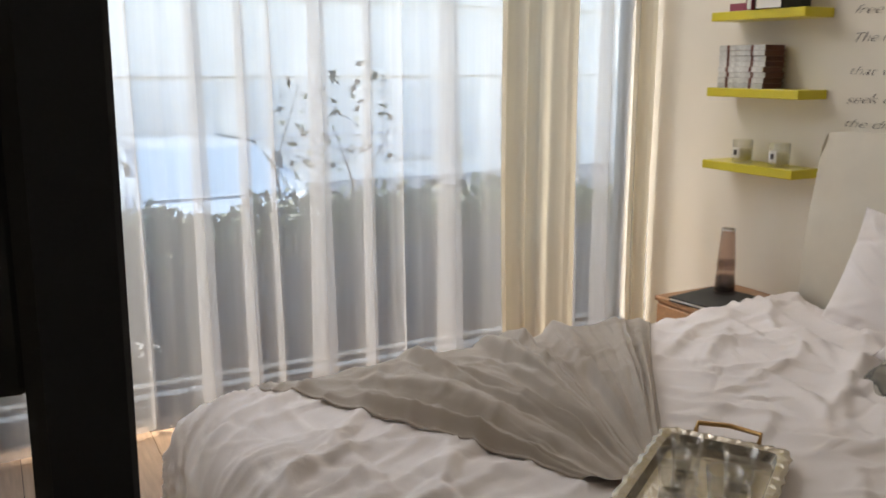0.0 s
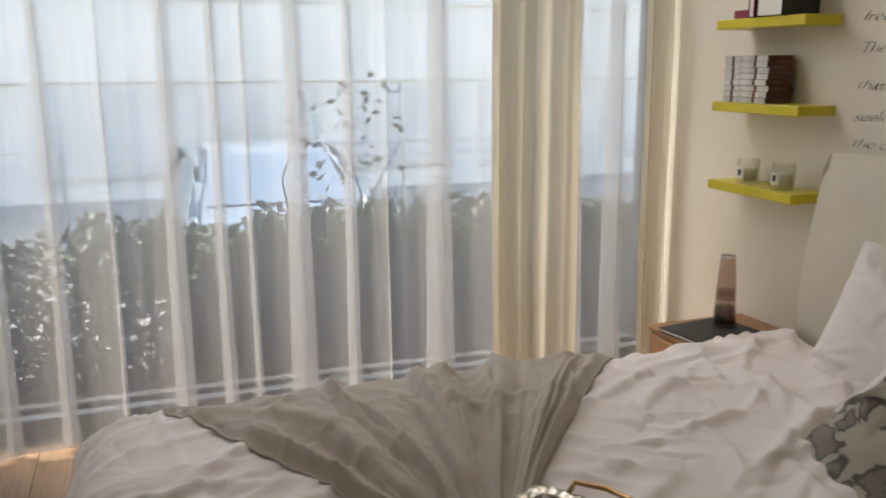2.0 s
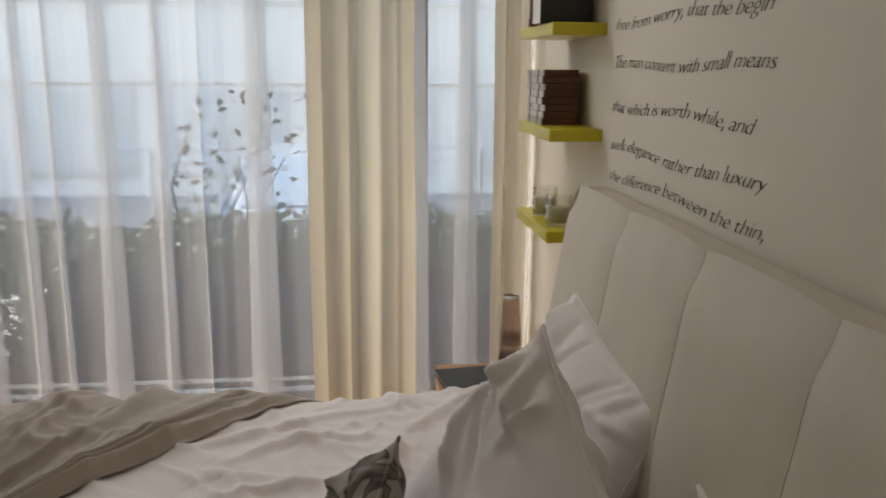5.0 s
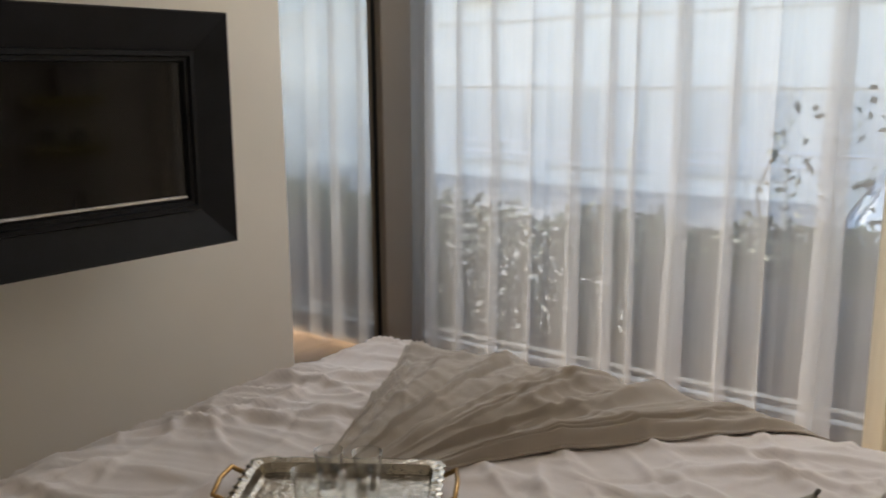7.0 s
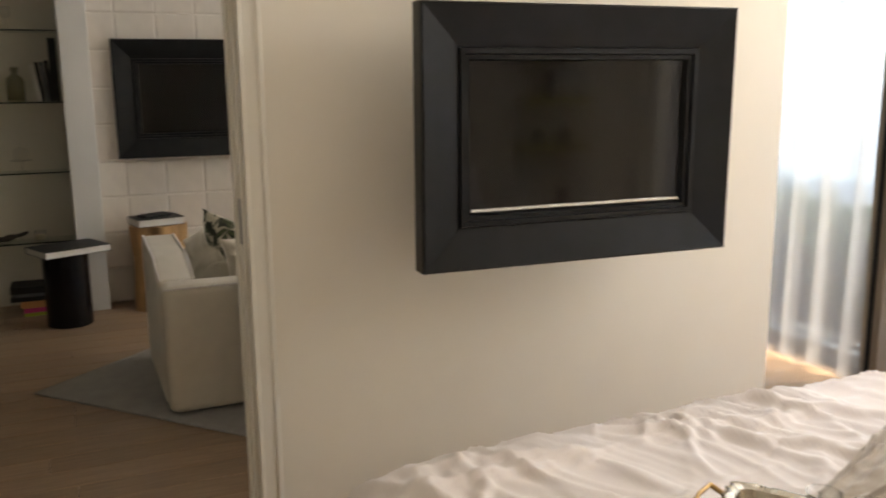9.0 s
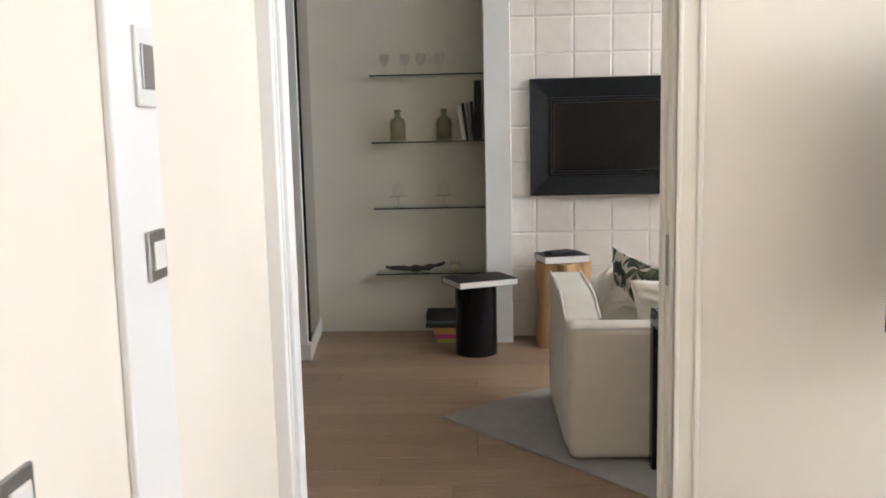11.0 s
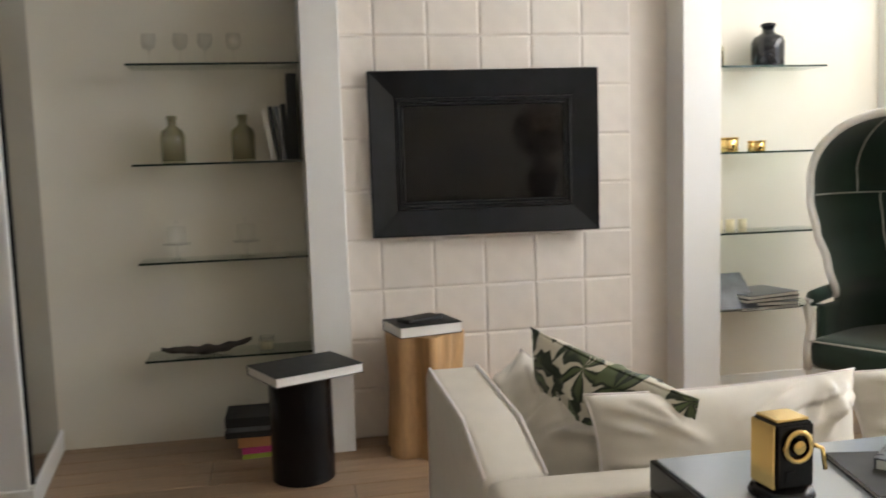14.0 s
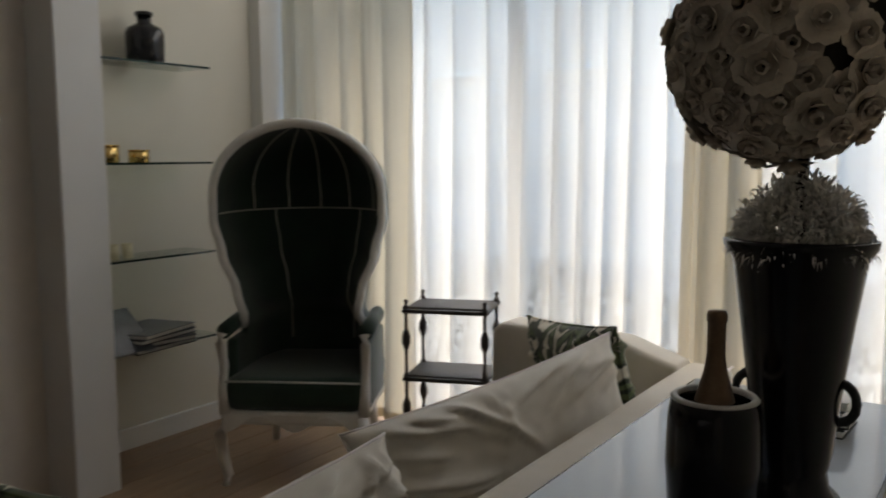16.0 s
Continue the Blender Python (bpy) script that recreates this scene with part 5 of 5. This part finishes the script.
def mesh_part(name, verts, faces, mat, parent, label=""):
    me = bpy.data.meshes.new(name)
    me.from_pydata(verts, [], faces)
    me.materials.append(M[mat])
    ob = new(name, me)
    ob.parent = parent
    if label:
        tagged(ob, label)
    return ob


BALL = Vector((-.035, -.03, .455))
# Dark ball that fills the gaps between the roses.
part("moss_core", lathe([(.192 * math.sin(math.pi * k / 12) if 0 < k < 12 else 0, .455 - .192 * math.cos(math.pi * k / 12)) for k in range(13)], 24, (-.035, -.03, 0)), "drift", fl, smooth=True)
gold_a = math.pi * (3 - math.sqrt(5))
for k in range(150):
    zc = 1 - 2 * (k + .5) / 150
    r = math.sqrt(1 - zc * zc)
    nrm = Vector((r * math.cos(k * gold_a), r * math.sin(k * gold_a), zc))
    if rng.random() < .14:
        continue
    vs, fs = [], []
    petals(vs, fs, BALL + nrm * rng.uniform(.190, .206), nrm, rng.uniform(.038, .052), rng)
    mesh_part("rose", vs, fs, "petal", fl)
vs, fs = [], []
for k in range(5200):
    f, e = rng.uniform(0, 2 * math.pi), math.acos(rng.uniform(.0, 1))
    d = Vector((math.cos(f) * math.sin(e), math.sin(f) * math.sin(e), math.cos(e)))
    q = rng.uniform(.55, 1.0)
    p = Vector((d.x * .125 * q, d.y * .125 * q, .075 + d.z * .15 * q))
    d = (d + Vector((rng.gauss(0, .6), rng.gauss(0, .6), rng.gauss(-.1, .6)))).normalized()
    s = d.cross(Vector((rng.gauss(0, 1), rng.gauss(0, 1), rng.gauss(0, 1)))).normalized() * rng.uniform(.001, .003)
    L = rng.uniform(.012, .032)
    i = len(vs)
    vs += [p - s, p + s, p + d * L * .7 + s, p + d * L * .7 - s, p + d * L + Vector((0, 0, -.01))]
    fs += [(i, i + 1, i + 2, i + 3), (i + 3, i + 2, i + 4)]
mesh_part("plume", vs, fs, "ostrich", fl, "white feathery plumes")
part("stem", tube([(0, 0, -.02), (0, 0, .30)], .012, 8), "drift", fl)

# balloon chair
ch = thing("balloon_chair", "bottle-green velvet hooded porter chair with a white painted frame", "chair", (-2.96, -.80, 0), 28.6)
ch.scale = (.94, .94, 1)


def half_width(z):
    pts = ((.42, .30), (.60, .305), (.70, .275), (.80, .295), (.95, .355), (1.10, .392), (1.20, .392))
    if z <= pts[0][0]:
        return pts[0][1]
    for (a, p), (b, q) in zip(pts, pts[1:]):
        if z <= b:
            return p + (q - p) * smoothstep(a, b, z)
    t = min(1, (z - 1.20) / .30)
    return .392 * math.sqrt(max(0, 1 - t * t))


def hood(u, v, shrink=0.0):
    z = .42 + 1.08 * v
    if v > .72:
        t = (v - .72) / .28
        z = 1.1976 + .3024 * math.sin(t * math.pi / 2)
    hw = max(.001, half_width(z) - shrink)
    f = (u - .5) * math.pi
    depth = (.50 if z > .7 else .46) * (hw / .392) ** .5 if z > 1.2 else .46 + .04 * smoothstep(.6, 1.1, z)
    front = -.20 if z > .75 else -.20 + .1 * smoothstep(.75, .60, z)
    return Vector((hw * math.sin(f), front + (depth - shrink) * max(0, math.cos(f)) ** .8, z - shrink * .4 * smoothstep(1.2, 1.5, z)))


part("hood_outer", sheet(lambda u, v: hood(u, v), 36, 40), "green", ch, smooth=True)
part("hood_lining", sheet(lambda u, v: hood(u, v, .03), 36, 40), "green", ch, smooth=True)
edge = [hood(0, k / 40, .012) for k in range(8, 41)] + [hood(1, k / 40, .012) for k in range(39, 7, -1)]
part("hood_frame", tube([p + Vector((0, -.012, 0)) for p in edge], .020, 10), "chairwood", ch, smooth=True)
part("hood_seam", tube([hood(k / 30, .648, .036) for k in range(31)], .004, 6), "nail", ch, smooth=True)
for u in (.20, .36, .50, .64, .80):
    part("hood_piping", tube([hood(u, .648 + .345 * k / 16, .036) for k in range(17)], .0045, 6), "nail", ch, smooth=True)
for u in (.30, .70):
    part("back_piping", tube([hood(u, .08 + .568 * k / 16, .036) for k in range(17)], .0045, 6), "nail", ch, smooth=True)
part("seat_cushion", padded((-.31, -.36, .31), (.31, .29, .455), .05, 31, .006), "green", ch, smooth=True)
part("seat_piping", tube([(-.30, -.355, .44), (0, -.37, .445), (.30, -.355, .44)], .005, 6), "nail", ch, smooth=True)
for s in (-1, 1):
    part("arm_panel", box((s * .30 - .025, -.26, .30), (s * .30 + .025, .15, .60), .02, 2), "green", ch, smooth=True)
    part("arm_pad", tube([(s * .315, -.30, .64), (s * .315, -.15, .65), (s * .31, .05, .66)], .034, 12), "green", ch, smooth=True)
    part("arm_post", tube([(s * .318, -.33, .635), (s * .322, -.345, .60), (s * .315, -.31, .50), (s * .318, -.335, .40), (s * .31, -.335, .30)], lambda q: .026 - .006 * math.sin(q * math.pi), 10), "chairwood", ch, smooth=True)
    part("front_leg", tube([(s * .30, -.335, .29), (s * .325, -.365, .22), (s * .315, -.36, .12), (s * .30, -.345, .04), (s * .305, -.37, .0)], lambda q: .032 - .016 * q, 10), "chairwood", ch, smooth=True)
    part("back_leg", tube([(s * .24, .22, .30), (s * .26, .27, .0)], lambda q: .026 - .010 * q, 10), "chairwood", ch, smooth=True)


def apron(u, v):
    x = -.31 + .62 * u
    return Vector((x, -.352 - .012 * math.cos(u * math.pi * 2) - .006 * v, .315 - .075 * v * (.55 + .45 * math.cos(4 * math.pi * u)) ** 1.0 - .012))


part("apron_front", sheet(apron, 40, 4), "chairwood", ch, smooth=True)
part("seat_rail", box((-.31, -.35, .255), (.31, .24, .315), .015, 2), "chairwood", ch)

# three-tier étagère
et = thing("etagere", "dark carved wooden tiered stand with turned posts", "side table", (-2.34, -.60, 0), 20)
for z in (.14, .43, .715):
    part("shelf", padded((-.18, -.15, z), (.18, .15, z + .016), .006, 3, .001), "iron", et)
    part("gallery", tube([(-.175, -.145, z + .024), (.175, -.145, z + .024)], .005, 6), "iron", et)
for x in (-.165, .165):
    for y in (-.135, .135):
        part("post", lathe([(0, 0), (.010, 0), (.012, .05), (.008, .14), (.014, .16), (.008, .18), (.007, .27), (.018, .30), (.018, .33), (.007, .36), (.008, .43), (.014, .45), (.007, .47), (.007, .56), (.018, .59), (.018, .62), (.007, .65), (.008, .715), (.013, .735), (.006, .75), (.010, .765), (0, .775)], 14, (x, y, 0)), "iron", et, smooth=True)

# small things in the window-side alcove
def tin(y, z, r, h, label, mat="gold"):
    t = thing("tin", label, "ornament", (-3.63, y, z), 0, "brass pots")
    part("pot", lathe([(0, 0), (r, 0), (r, h), (r - .004, h), (r - .006, .006), (0, .006)], 26), mat, t, smooth=True)
    part("rim", lathe([(r - .004, h), (r + .002, h), (r + .002, h + .006), (r - .004, h + .006), (r - .004, h)], 26), mat, t)


tin(-1.33, 1.335, .058, .07, "round brass pot on the glass shelf")
tin(-1.16, 1.335, .045, .05, "small brass dish on the glass shelf")
for y in (-1.38, -1.31, -1.24):
    tin(y, .915, .022, .06, "small pale ceramic cup on the glass shelf", "wax")
for k, (mt, rz) in enumerate((("blackmatt", 4), ("greymag", -6), ("blackmatt", 9), ("greymag", 14))):
    book((-3.62, -1.16, .511 + k * .021), (.26, .34, .02), rz, mt, "large magazine in a pile on the glass shelf", "magazine pile")
lean = book((0, 0, 0), (.34, .25, .012), 0, "greymag", "glossy grey magazine leaning against the pilaster", "magazine pile")
lean.matrix_basis = pose(-3.58, -1.40, .60, 40, 0, 90)

# kitchen seen through the gap beside the pier
kc = thing("kitchen_cabinet", "tall pale wood kitchen units with a dark recess", "cabinet", (-3.22, -5.45, 0))
part("base_unit", box((-.5, -.5, .10), (.24, .5, .88), .004, 1), "kitchen", kc)
part("plinth", box((-.48, -.5, 0), (.18, .5, .10)), "stone", kc)
part("worktop", box((-.5, -.52, .88), (.27, .52, .91), .003, 1), "stone", kc)
part("splashback", box((-.5, -.5, .91), (.16, .5, 1.36)), "splash", kc)
part("wall_unit", box((-.5, -.5, 1.36), (.22, .5, 2.5), .004, 1), "kitchen", kc)

# ---- padded wall panels ----
PW, PH = .2555, .2405
pm = bmesh.new()
add_box(pm, (0, -PW / 2 + .0006, -PH / 2 + .0006), (.022, PW / 2 - .0006, PH / 2 - .0006))
front = [f for f in pm.faces if f.normal.x > .9]
bmesh.ops.inset_region(pm, faces=front, thickness=.016)
for f in front:
    for v in f.verts:
        v.co.x += .004
me_panel = bpy.data.meshes.new("padded_panel")
pm.to_mesh(me_panel)
pm.free()
me_panel.materials.append(M["panel"])
tvwall = bpy.data.objects["wall_television"]
for i in range(7):
    for j in range(11):
        yy, zc = -3.18 + PW * (i - .5), .0055 + PH * (j + .5)
        y0, y1 = yy - PW / 2, yy + PW / 2
        if y1 > -1.69:
            continue
        ob = new("panel", me_panel)
        ob.parent = tvwall
        ob.location = (-3.565, yy, zc)
        if y0 < -3.352:
            k = (y1 + 3.352) / PW
            ob.location.y = (-3.352 + y1) / 2
            ob.scale.y = k * .98

# ---- oak planks ----
PLW = .152
meshes = {}


def plank_mesh(length):
    key = round(length, 2)
    if key not in meshes:
        bm = bmesh.new()
        add_box(bm, (-PLW / 2 + .0012, -key / 2 + .001, -.014), (PLW / 2 - .0012, key / 2 - .001, 0))
        top = [e for e in bm.edges if all(v.co.z > -.001 for v in e.verts)]
        bmesh.ops.bevel(bm, geom=top, offset=.0018, segments=1, affect="EDGES")
        me = bpy.data.meshes.new("plank")
        bm.to_mesh(me)
        bm.free()
        me.materials.append(M["oak"])
        meshes[key] = me
    return meshes[key]


rng = random.Random(33)
x = -3.95
while x < 3.10:
    y = -6.9 + rng.choice((-1.5, -1.1, -.7, -.3, 0))
    while y < 0.0:
        ln = rng.choice((1.4, 1.8, 2.2))
        y1 = min(y + ln, 0.0)
        y = max(y, -4.2 if x > -.2 else -6.8)
        if y1 - y > .2:
            ln = round(y1 - y, 2)
            ob = new("plank", plank_mesh(ln))
            ob.parent = floor
            ob.location = (x, y + ln / 2, 0)
        y = y1 + .0005
    x += PLW
